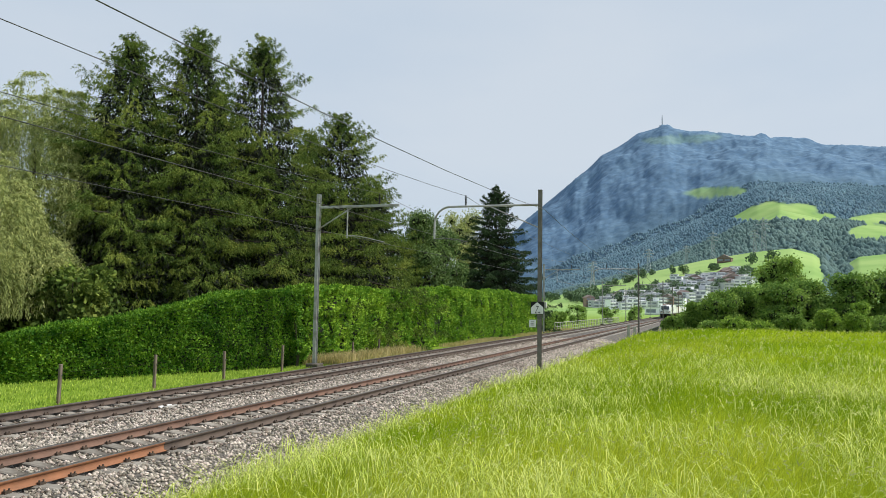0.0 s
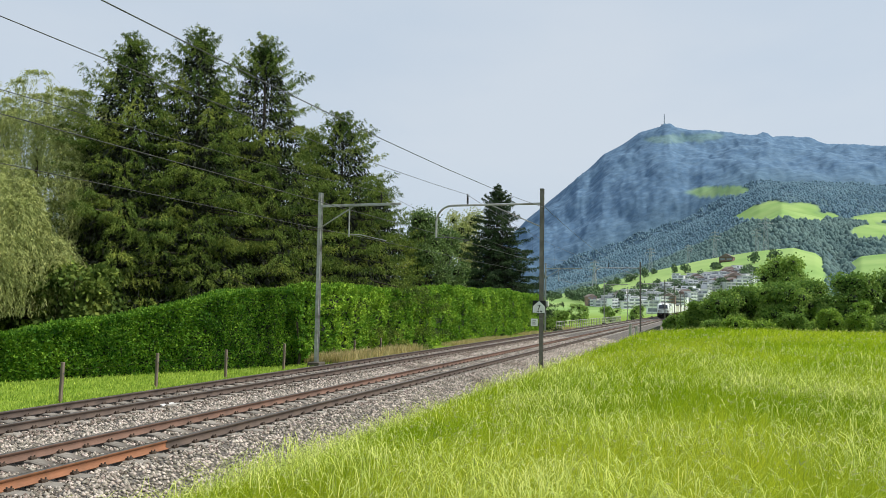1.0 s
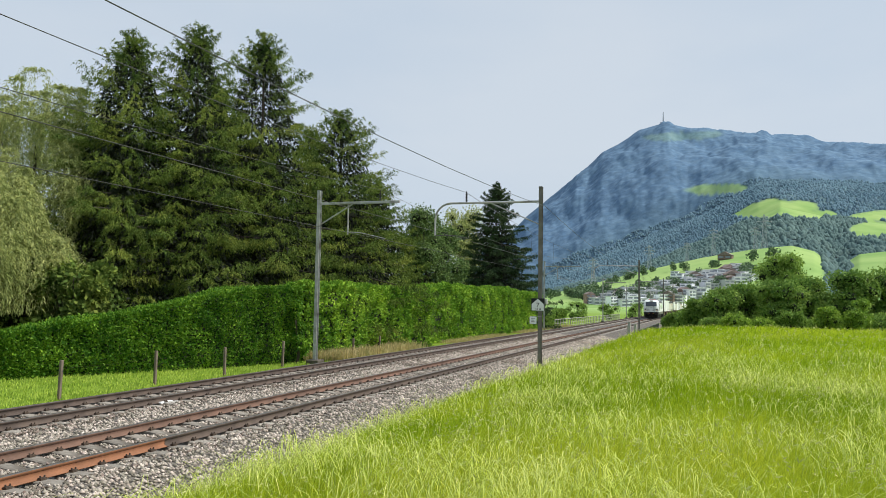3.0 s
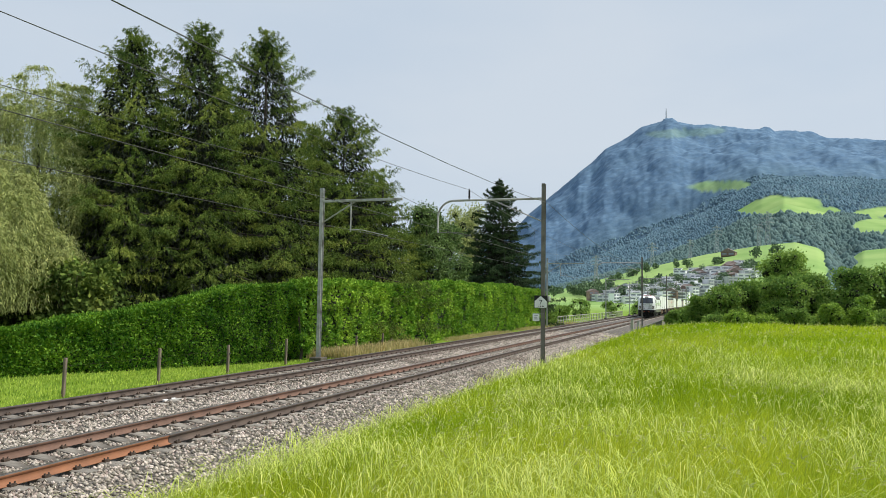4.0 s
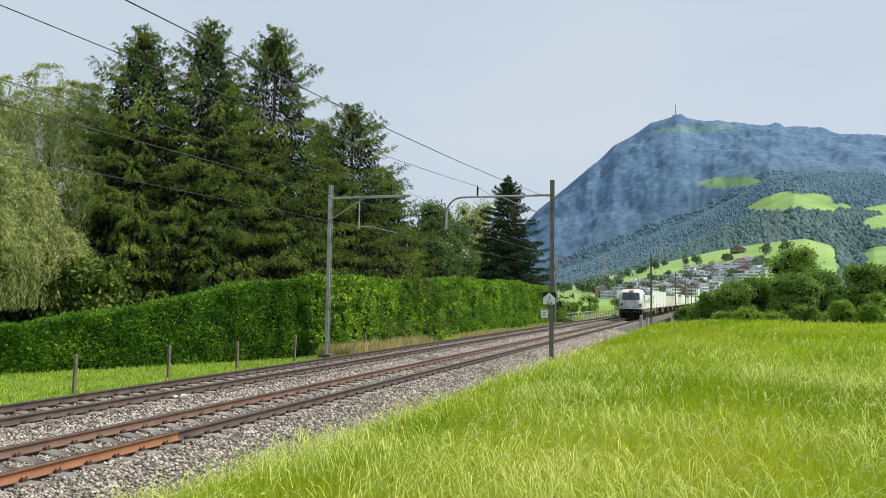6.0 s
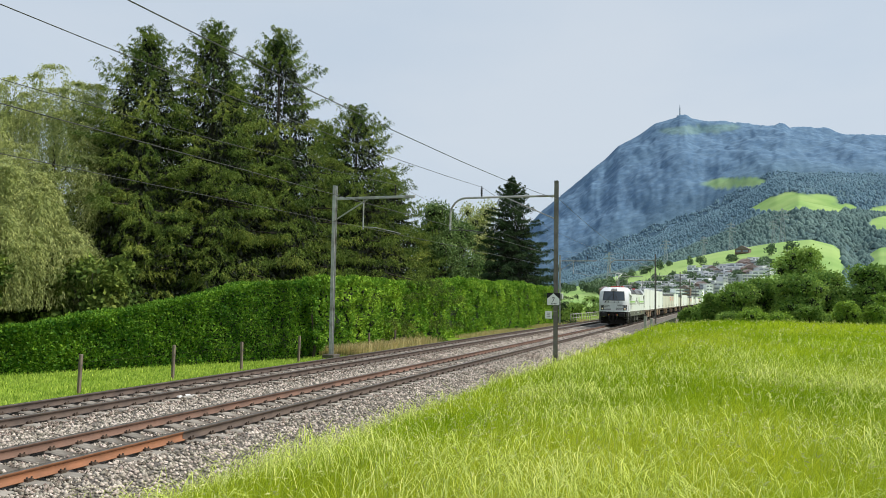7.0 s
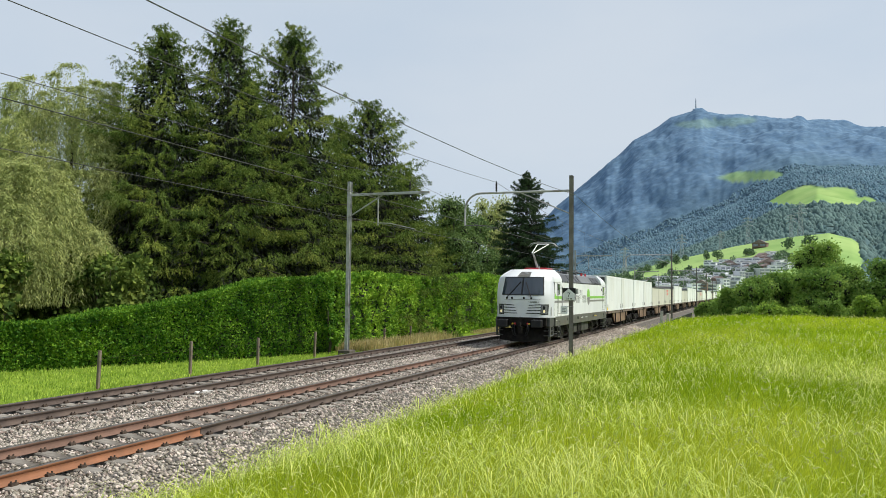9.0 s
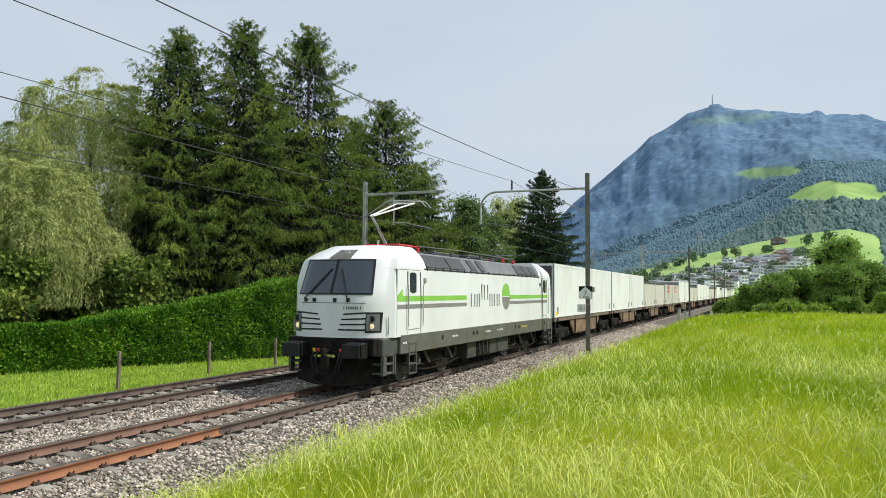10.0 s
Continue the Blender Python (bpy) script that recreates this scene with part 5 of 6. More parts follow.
        part("top_lamp", bm, M_STEEL, L, "grey top lamp lens")
        # number on the nose, as bars
        for k in range(9 if not flip else 0):
            x = 0.42 + 0.055 * k + 0.03 * (k > 0) + 0.03 * (k > 7)
            part("number_bar", patch(x, x + 0.035, 2.09, 2.165, 0.010, 0.0, 1, 1), M_LETTER, L)

        def fy(y0, y1):
            return (LOCO_L - y1, LOCO_L - y0) if flip else (y0, y1)
        part("buffer_beam", boxed(-1.27, 1.27, *fy(0.62, 1.25), 0.92, 1.35, 0.02), M_BOGIE, L, "black buffer beam")
        for s in (-1, 1):
            bm = bmesh.new()
            box(bm, s * 0.875 - 0.26, s * 0.875 + 0.26, *fy(0.12, 0.18), 0.88, 1.24, 0.025)
            rod(bm, (s * 0.875, fy(0.18, 0.18)[0], 1.06), (s * 0.875, fy(0.62, 0.62)[0], 1.06), 0.14, 12)
            box(bm, s * 0.875 - 0.24, s * 0.875 + 0.24, *fy(0.30, 0.62), 0.86, 1.26, 0.03)
            part("buffer", bm, M_BLACK, L, "dark rectangular buffer")
            bm = bmesh.new()
            x0, x1 = sorted((s * 1.06, s * 1.42))
            box(bm, x0, x1, *fy(0.85, 1.75), 0.90, 1.36, 0.03)
            for za in (0.42, 0.66, 0.88):
                box(bm, x0, x1, *fy(0.95, 1.55), za, za + 0.05, 0.01)
            for ya in (0.88, 1.43):
                box(bm, *sorted((s * 1.34, s * 1.42)), *fy(ya, ya + 0.18), 0.40, 0.95)
            box(bm, *sorted((s * 1.10, s * 1.44)), *fy(1.50, 1.56), 0.42, 0.95)
            part("corner_step", bm, M_STEPGREY, L, "grey corner steps")
            part("handrail", rods([(s * 1.42, fy(1.16, 1.16)[0], 1.45), (s * 1.42, fy(1.14, 1.14)[0], 1.9)], 0.014, 5), M_STEEL, L)
        # snow plough
        bm = bmesh.new()
        pv = [(-1.25, 1.15, 0.80), (1.25, 1.15, 0.80), (1.25, 1.05, 0.20), (0.35, 0.55, 0.14), (-0.35, 0.55, 0.14), (-1.25, 1.05, 0.20), (0.35, 0.85, 0.80), (-0.35, 0.85, 0.80)]
        vs = [bm.verts.new((x, LOCO_L - y if flip else y, z)) for x, y, z in pv]
        for f in ((0, 5, 4, 7), (7, 4, 3, 6), (6, 3, 2, 1), (0, 7, 6, 1), (5, 2, 3, 4), (0, 1, 2, 5)):
            bm.faces.new([vs[i] for i in f])
        bmesh.ops.recalc_face_normals(bm, faces=bm.faces[:])
        part("snow_plough", bm, M_BOGIE, L, "dark grey snow plough")
        bm = bmesh.new()
        rod(bm, (0, fy(0.62, 0.62)[0], 1.02), (0, fy(0.32, 0.32)[0], 1.02), 0.05, 8)
        box(bm, -0.05, 0.05, *fy(0.25, 0.40), 0.90, 1.10, 0.02)
        box(bm, -0.12, 0.12, *fy(0.33, 0.42), 0.55, 0.92, 0.03)
        part("coupling", bm, M_BOGIE, L, "dark screw coupling")
        for x, mm, ll in ((-0.45, M_YELLOW, "yellow tap"), (-0.33, M_RED, "red tap"), (0.33, M_RED, "red tap"), (0.42, M_YELLOW, "yellow tap")):
            part("brake_tap", boxed(x - 0.035, x + 0.035, *fy(0.56, 0.63), 0.98, 1.08, 0.01), mm, L, ll)
            part("brake_hose", rods([(x, fy(0.56, 0.56)[0], 1.0), (x, fy(0.45, 0.45)[0], 0.75), (x * 0.8, fy(0.45, 0.45)[0], 0.5), (x * 0.55, fy(0.52, 0.52)[0], 0.42)], 0.028), M_BLACK, L)
    # sill band along the sides
    for s in (-1, 1):
        x0, x1 = sorted((s * 1.30, s * 1.508))
        part("sill", boxed(x0, x1, 1.70, LOCO_L - 1.70, 0.90, 1.40, 0.012), M_SILL, L, "dark olive-grey sill band")
    part("floor_pan", boxed(-1.25, 1.25, 1.2, LOCO_L - 1.2, 0.95, 1.37), M_BOGIE, L)
    for y in (7.3, 7.65, 12.05, 12.5, 4.6, 16.4):
        bm = bmesh.new()
        lathe(bm, [(0.075, -0.01), (0.075, 0.008)], 10, Matrix.Translation((1.51, y, 1.2)) @ Matrix.Rotation(math.pi / 2, 4, "Y"))
        part("sill_port", bm, M_BLACK, L)
    for y, n in ((1.85, 2), (5.4, 4), (8.5, 5), (9.8, 5), (12.9, 6)):
        for k in range(n):
            part("sill_marking", boxed(1.500, 1.5115, y + 0.13 * k, y + 0.13 * k + 0.08, 1.16, 1.215), M_NOSEGREY if y < 12 else M_YELLOW, L)
    # cab doors, windows, seams, stripes on the meadow side and the other
    for s in (-1, 1):
        def plate(y0, y1, z0, z1, out, rounded=0.0):
            x = half_width((z0 + z1) / 2)
            a, b = sorted((s * (x - 0.03), s * (x + out)))
            bm = boxed(a, b, y0, y1, z0, z1)
            if rounded:
                along = [e for e in bm.edges if abs(e.verts[0].co.x - e.verts[1].co.x) > 1e-4]
                bmesh.ops.bevel(bm, geom=along, offset=rounded, segments=4, affect="EDGES", profile=0.5)
            return bm
        for mirror in (False, True):
            def my(y0, y1):
                return (LOCO_L - y1, LOCO_L - y0) if mirror else (y0, y1)
            part("cab_window_frame", plate(*my(2.30, 2.72), 2.46, 3.08, 0.008, 0.11), M_BLACK, L, "black rounded cab window frame")
            part("cab_window", plate(*my(2.35, 2.67), 2.51, 3.03, 0.013, 0.09), M_SCREEN, L, "dark cab side window")
            for y in (1.46, 2.14, 2.98):
                part("door_seam", plate(*my(y, y + 0.022), 1.42, 3.10 if y > 2 else 3.15, 0.003), M_LETTER, L)
            part("door_seam", plate(*my(1.46, 3.0), 3.14, 3.155, 0.003), M_GREYSTRIPE, L)
            part("door_step_seam", plate(*my(2.2, 2.9), 1.52, 1.545, 0.004), M_GREYSTRIPE, L)
            for y in (2.08, 3.06):
                x = half_width(2.3) + 0.05
                part("door_handrail", rods([(s * x, my(y, y)[0], 1.6), (s * x, my(y, y)[0], 2.75)], 0.016, 5), M_STEEL, L)
            ladder = part("cab_ladder", boxed(*sorted((s * 1.46, s * 1.52)), *my(2.2, 2.24), 0.32, 1.2), M_STEPGREY, L, "grey cab ladder")
            part("stile", boxed(*sorted((s * 1.46, s * 1.52)), *my(2.66, 2.70), 0.32, 1.2), M_STEPGREY, ladder)
            for za in (0.32, 0.58, 0.84, 1.12):
                part("rung", boxed(*sorted((s * 1.30, s * 1.515)), *my(2.24, 2.66), za, za + 0.04), M_STEPGREY, ladder)
            part("mirror_camera", boxed(*sorted((s * 1.46, s * 1.54)), *my(3.22, 3.34), 2.80, 2.95, 0.02), M_STEEL, L)
        for y0, y1 in ((1.48, 6.65), (11.3, 16.9)):
            part("stripe", plate(y0, y1, 2.29, 2.44, 0.0025), M_GREEN, L, "bright green stripe")
            part("stripe", plate(y0, y1, 2.09, 2.21, 0.0025), M_GREYSTRIPE, L, "grey stripe")
        bm = bmesh.new()
        x = half_width(2.5) + 0.003
        vs = [bm.verts.new((s * x, *c)) for c in ((1.48, 2.44), (1.85, 2.44), (1.82, 2.62))]
        vs2 = [bm.verts.new((s * (x - 0.02), *c)) for c in ((1.48, 2.44), (1.85, 2.44), (1.82, 2.62))]
        bm.faces.new(vs), bm.faces.new(vs2[::-1])
        for i in range(3):
            bm.faces.new((vs[i], vs2[i], vs2[(i + 1) % 3], vs[(i + 1) % 3]))
        part("stripe_tip", bm, M_GREEN, L, "green arrow tip")
        # round emblem: green above, grey below; plain bars stand for the lettering
        for up, mm, ll in ((True, M_GREEN, "green upper half disc"), (False, M_GREYSTRIPE, "grey lower half disc")):
            bm = bmesh.new()
            n = 14
            xx = half_width(2.4) + 0.004
            a0 = 0 if up else math.pi
            zc = 2.40 if up else 2.37
            arc = [(10.85 + 0.48 * math.cos(a0 + math.pi * k / n), zc + 0.48 * math.sin(a0 + math.pi * k / n)) for k in range(n + 1)]
            f1 = [bm.verts.new((s * xx, y, z)) for y, z in arc]
            f2 = [bm.verts.new((s * (xx - 0.025), y, z)) for y, z in arc]
            bm.faces.new(f1), bm.faces.new(f2[::-1])
            for i in range(len(arc)):
                j = (i + 1) % len(arc)
                bm.faces.new((f1[i], f2[i], f2[j], f1[j]))
            bmesh.ops.recalc_face_normals(bm, faces=bm.faces[:])
            part("emblem_half", bm, mm, L, ll)
        for y, w, z0, z1 in ((7.05, 0.08, 2.05, 2.50), (7.38, 0.32, 2.05, 2.48), (7.84, 0.08, 2.05, 2.50), (8.10, 0.08, 2.05, 2.82), (8.36, 0.44, 2.05, 2.80), (8.94, 0.32, 2.05, 2.48), (9.42, 0.08, 2.05, 2.50), (9.74, 0.32, 2.05, 2.48)):
            for k in range(1 if w < 0.1 else 2):
                part("lettering_bar", plate(y + k * (w - 0.09), y + k * (w - 0.09) + 0.09, z0, z1, 0.003), M_LETTER, L)
    # roof between the cabs
    bm = bmesh.new()
    sec = [(-1.455, 3.19), (-1.13, 3.64), (-0.95, 3.70), (0.95, 3.70), (1.13, 3.64), (1.455, 3.19)]
    y0, y1 = 3.30, LOCO_L - 3.30
    a = [bm.verts.new((x, y0, z)) for x, z in sec]
    b = [bm.verts.new((x, y1, z)) for x, z in sec]
    for i in range(5):
        bm.faces.new((a[i], a[i + 1], b[i + 1], b[i]))
    bm.faces.new(a[::-1]), bm.faces.new(b)
    bmesh.ops.recalc_face_normals(bm, faces=bm.faces[:])
    roof = part("roof", bm, M_ROOFGREY, L, "grey sloped roof panels")
    for s in (-1, 1):
        bm = bmesh.new()
        box(bm, *sorted((s * 1.44, s * 1.475)), 3.3, y1, 3.165, 3.215, 0.008)
        part("gutter", bm, M_BLACK, roof)
        for ya, yb in ((3.55, 5.35), (5.45, 6.75), (7.35, 7.85), (8.25, 8.75), (12.6, 13.6), (13.7, 14.6), (14.7, 15.5)):
            bm = bmesh.new()
            p = [(1.425, 3.255), (1.165, 3.615)]
            vs = []
            for d in (0.0, 0.018):
                vs.append([bm.verts.new((s * (x + d * 0.8), y, z + d * 0.55)) for x, z, y in ((*p[0], ya), (*p[0], yb), (*p[1], yb), (*p[1], ya))])
            bm.faces.new(vs[1])
            for i in range(4):
                j = (i + 1) % 4
                bm.faces.new((vs[0][i], vs[0][j], vs[1][j], vs[1][i]))
            bmesh.ops.recalc_face_normals(bm, faces=bm.faces[:])
            part("roof_grille", bm, M_ROOFDARK, roof, "dark louvred roof grille")
        for k in range(21):
            y = 3.5 + 0.6 * k
            part("roof_rib", boxed(*sorted((s * 1.45, s * 1.485)), y, y + 0.05, 3.15, 3.24), M_ROOFDARK, roof)
    # roof gear
    for y0r in (3.45, LOCO_L - 5.6):
        for yy in (y0r, y0r + 1.4):
            for x in (-0.55, 0.55):
                bm = bmesh.new()
                lathe(bm, [(0.05 + 0.035 * (k % 2), 3.68 + 0.035 * k) for k in range(8)], 8, Matrix.Translation((x, yy, 0)))
                part("roof_insulator", bm, M_RED, L, "red ribbed insulator")
        part("pantograph_base", rods([(-0.55, y0r, 3.93), (0.55, y0r, 3.93), (0.55, y0r + 1.4, 3.93), (-0.55, y0r + 1.4, 3.93), (-0.55, y0r + 0.1, 3.93)], 0.025), M_RED if y0r < 5 else M_DARKSTEEL, L)
    part("roof_busbar", rods([(0.35, 5.4, 3.98), (0.35, 9.0, 4.02), (0.35, 13.6, 3.98)], 0.02), M_DARKSTEEL, L)
    for y in (6.6, 8.2, 9.8, 11.2, 12.6):
        bm = bmesh.new()
        lathe(bm, [(0.05 + 0.03 * (k % 2), 3.69 + 0.035 * k) for k in range(8)], 8, Matrix.Translation((0.35, y, 0)))
        part("roof_insulator", bm, M_DARKSTEEL, L)
    part("roof_box", boxed(-0.8, 0.1, 7.4, 9.6, 3.70, 3.92, 0.03), M_ROOFDARK, L)
    part("roof_box", boxed(-0.7, 0.2, 10.4, 11.6, 3.70, 3.95, 0.03), M_ROOFDARK, L)
    # raised pantograph above the leading cab
    bm = bmesh.new()
    rod(bm, (0, 3.75, 3.98), (0, 2.85, 4.72), 0.05, 6, 0.035)
    rod(bm, (0.12, 3.6, 3.95), (0.06, 2.9, 4.62), 0.02, 5)
    part("pantograph_lower_arm", bm, M_STEEL, L)
    bm = bmesh.new()
    for x in (-0.32, 0.32):
        rod(bm, (x * 0.15, 2.85, 4.72), (x, 5.1, 5.32), 0.026, 5)
    rod(bm, (-0.32, 5.1, 5.32), (0.32, 5.1, 5.32), 0.02, 5)
    part("pantograph_upper_arm", bm, M_WHITE, L, "pale upper pantograph arm")
    for y in (4.9, 5.3):
        part("collector_strip", rods([(-0.80, y, 5.18), (-0.62, y, 5.36), (-0.5, y, 5.39), (0.5, y, 5.39), (0.62, y, 5.36), (0.80, y, 5.18)], 0.02, 5), M_STEEL, L)
    bm = bmesh.new()
    rod(bm, (0, LOCO_L - 3.4, 3.98), (0, LOCO_L - 5.0, 4.08), 0.045, 6)
    for x in (-0.32, 0.32):
        rod(bm, (x * 0.15, LOCO_L - 5.0, 4.10), (x, LOCO_L - 3.5, 4.14), 0.02, 5)
    rod(bm, (-0.75, LOCO_L - 3.5, 4.15), (0.75, LOCO_L - 3.5, 4.15), 0.02, 5)
    part("folded_pantograph", bm, M_DARKSTEEL, L)
    part("horn", rods([(0.5, 2.3, 3.84), (0.5, 2.3, 3.98)], 0.03), M_STEEL, L)
    # running gear
    for yc in (4.74, 14.24):
        bogie(L, yc, 3.0, 0.625, True)
        for dy in (-1.5, 1.5):
            wheelset(L, yc + dy, 0.625)
    for y0b, y1b, mm in ((7.25, 8.1, M_UNDERBOX), (8.2, 9.4, M_BOGIE), (9.5, 10.3, M_UNDERBOX), (10.4, 11.7, M_UNDERBOX)):
        part("underfloor_box", boxed(-1.32, 1.32, y0b, y1b, 0.34, 0.95, 0.03), mm, L)
    for y in (8.3, 8.7, 9.1):
        part("air_pipe", rods([(1.33, y, 0.9), (1.35, y, 0.45)], 0.04), M_UNDERBOX, L)
    return L


locomotive = build_locomotive()


def container(parent, y0, length, height, material, roofed, label, marks):
    bm = bmesh.new()
    box(bm, -1.275, 1.275, y0, y0 + length, 1.34, 1.34 + height, 0.015)
    c = part("container", bm, material, parent, label)
    for y in (y0, y0 + length - 0.09):
        for s in (-1, 1):
            part("corner_post", boxed(*sorted((s * 1.22, s * 1.292)), y, y + 0.09, 1.34, 1.34 + height, 0.008), material, c)
    for s in (-1, 1):
        part("bottom_rail", boxed(*sorted((s * 1.25, s * 1.29)), y0 + 0.09, y0 + length - 0.09, 1.34, 1.46), material, c)
        part("top_rail", boxed(*sorted((s * 1.25, s * 1.29)), y0 + 0.09, y0 + length - 0.09, 1.24 + height, 1.34 + height), M_BOXROOF if roofed else material, c)
        for k in range(2):
            y = y0 + length * (k + 1) / 3
            part("side_seam", boxed(*sorted((s * 1.26, s * 1.2775)), y, y + 0.015, 1.46, 1.24 + height), material, c)
        for y in (y0 + 0.55, y0 + length - 0.75):
            part("foot_bracket", boxed(*sorted((s * 1.27, s * 1.298)), y, y + 0.2, 1.5, 1.82), M_GREYSTRIPE, c, "grey folded support leg")
    if roofed:
        part("roof_sheet", boxed(-1.285, 1.285, y0 - 0.01, y0 + length + 0.01, 1.335 + height, 1.42 + height, 0.02), M_BOXROOF, c, "dark grey roof sheet")
    if marks == "yellow":
        part("label_plate", boxed(1.28, 1.296, y0 + 0.25, y0 + 0.62, 1.40, 1.60), M_YELLOW, c, "yellow label")
    if marks == "red":
        for z in (2.55, 2.95):
            part("red_mark", boxed(1.27, 1.284, y0 + length * 0.35, y0 + length * 0.62, z, z + 0.28), M_REDMARK, c, "red painted mark")
    # frame on the end that faces forward
    part("end_unit", boxed(-1.16, 1.16, y0 - 0.07, y0 + 0.02, 1.5, 1.24 + height, 0.02), M_ROOFDARK if marks == "yellow" else M_GREYSTRIPE, c, "dark end panel")
    return c


def wagon(k, kind):
    w = thing("container_wagon", 0, 0, 0, {"white": "rust-tan flat wagon with two white containers", "dark": "flat wagon with cream containers under dark roofs", "red": "flat wagon with cream containers with red marks"}[kind], "wagon", "container wagons")
    for s in (-1, 1):
        bm = bmesh.new()
        prof = [(3.7, 1.14), (3.9, 0.92), (4.7, 0.40), (10.6, 0.40), (11.4, 0.92), (11.6, 1.14)]
        f1 = [bm.verts.new((s * 1.20, y, z)) for y, z in prof]
        f2 = [bm.verts.new((s * 1.12, y, z)) for y, z in prof]
        bm.faces.new(f1), bm.faces.new(f2[::-1])
        for i in range(len(prof)):
            j = (i + 1) % len(prof)
            bm.faces.new((f1[i], f2[i], f2[j], f1[j]))
        bmesh.ops.recalc_face_normals(bm, faces=bm.faces[:])
        part("side_sill", bm, M_RUST, w, "rusty tan side sill")
        for y in (4.75, 7.6, 10.5):
            part("sill_rib", boxed(*sorted((s * 1.19, s * 1.26)), y, y + 0.09, 0.42, 1.12), M_BOGIE, w)
        part("deck_rail", boxed(*sorted((s * 1.0, s * 1.27)), 0.2, 15.2, 1.14, 1.30, 0.01), M_DECK, w)
        for y in (0.6, 7.2, 8.0, 14.6):
            part("twist_lock", boxed(*sorted((s * 1.2, s * 1.31)), y, y + 0.18, 1.10, 1.335, 0.01), M_BOGIE, w)
    part("centre_beam", boxed(-0.5, 0.5, 0.3, 15.1, 0.75, 1.2), M_BOGIE, w)
    part("tank", rods([(0.75, 6.2, 0.7), (0.75, 9.2, 0.7)], 0.22, 10), M_BOGIE, w)
    for y, d in ((0.0, 1), (15.4, -1)):
        for s in (-1, 1):
            bm = bmesh.new()
            rod(bm, (s * 0.875, y, 1.06), (s * 0.875, y + d * 0.06, 1.06), 0.24, 12)
            rod(bm, (s * 0.875, y + d * 0.06, 1.06), (s * 0.875, y + d * 0.4, 1.06), 0.11, 8)
            part("buffer", bm, M_BOGIE, w)
        part("headstock", boxed(-1.25, 1.25, *sorted((y + d * 0.35, y + d * 0.5)), 0.86, 1.22), M_BOGIE, w)
    white = kind == "white"
    h = 2.58 if white else 2.05
    m = M_BOXWHITE if white else M_BOXCREAM
    container(w, 0.12, 7.52, h, m, kind == "dark", "white swap-body container" if white else "cream container", "yellow" if k == 0 else ("red" if kind == "red" else ""))
    container(w, 7.76, 7.52, h, m, kind == "dark", "white swap-body container" if white else "cream container", "red" if kind == "red" else "")
    for yc in (2.1, 13.3):
        bogie(w, yc, 1.8, 0.46, False)
        for dy in (-0.9, 0.9):
            wheelset(w, yc + dy, 0.46)
    w["along"] = 18.98 + 15.55 * k
    return w


wagons = [wagon(0, "white"), wagon(1, "white"), wagon(2, "dark"), wagon(3, "red")]
for k in range(4, 19):
    c = copy_thing(wagons[(1, 1, 2, 3, 1, 2)[k % 6]], Matrix())
    c["along"] = 18.98 + 15.55 * k
    wagons.append(c)


# ---- along the line: posts, railings, small fittings ----
def fence_post(x, y, h, lean, label):
    z = float(ground_height(x, y))
    p = thing("fence_post", x, y, z - 0.05, label, "fence post", "fence posts")
    bm = bmesh.new()
    box(bm, -0.048, 0.048, -0.048, 0.048, -0.2, h, 0.014)
    for v in bm.verts:
        v.co.x += lean * max(0.0, v.co.z)
        v.co.y += 0.01 * math.sin(9 * v.co.z)
    part("stake", bm, M_WOODPOST, p)
    part("wire_staple", boxed(0.05, 0.085, -0.02, 0.02, h - 0.35, h - 0.31), M_DARKSTEEL, p)


for fx, fy, fh, fl in ((-8.02, 10.25, 1.24, 0.03), (-8.1, 14.55, 1.28, 0.015), (-7.9, 18.4, 1.2, -0.01), (-7.92, 22.85, 1.25, 0.02), (-8.1, 30.6, 1.1, 0.0), (-8.2, 34.4, 1.1, 0.02)):
    fence_post(fx, fy, fh, fl, "weathered grey wooden fence post in the verge")
wire_th = thing("fence_wire", 0, 0, 0, "thin slack fence wire between the posts", "fence wire")
for za in (0.42,):
    part("strand", rods([(-7.96, 10.25, za), (-8.04, 12.4, za - 0.03), (-8.04, 14.55, za), (-7.85, 18.4, za - 0.01), (-7.87, 22.85, za)], 0.0018, 4), M_CLIP, wire_th)


def railing(x, y0, y1, base, h, pitch, material, label):
    r = thing("railing", x, y0, base, label, "railing", "railings")
    n = int((y1 - y0) / pitch)
    for k in range(n + 1):
        part("railing_post", boxed(-0.05, 0.05, pitch * k - 0.05, pitch * k + 0.05, -0.3, h), material, r)
    for z, t in ((h, 0.07), (h * 0.52, 0.05), (0.12, 0.05)):
        part("railing_bar", boxed(-0.04, 0.04, -0.1, pitch * n + 0.1, z - t, z), material, r)
    return r


railing(-8.0, 90.0, 168.0, -0.45, 1.10, 2.0, M_CONCRETE, "pale metal railing along the railway embankment")
railing(4.3, 66.0, 100.0, -0.75, 1.05, 1.3, M_DARKSTEEL, "grey metal railing beside the bridge")
for bx, by, bh in ((4.35, 56.6, 1.75), (4.75, 57.6, 1.55), (4.0, 60.0, 1.3)):
    b = thing("marker_post", bx, by, -0.55, "pale grey concrete post beside the ballast", "post", "concrete posts")
    bm = bmesh.new()
    box(bm, -0.11, 0.11, -0.11, 0.11, -0.2, bh, 0.02)
    part("shaft", bm, M_CONCRETE, b)
    part("cap", boxed(-0.13, 0.13, -0.13, 0.13, bh, bh + 0.06, 0.015), M_CONCRETE, b)

mk = thing("track_marker", -3.22, 9.1, -0.17, "white painted marker plates on the rail foot", "track marker")
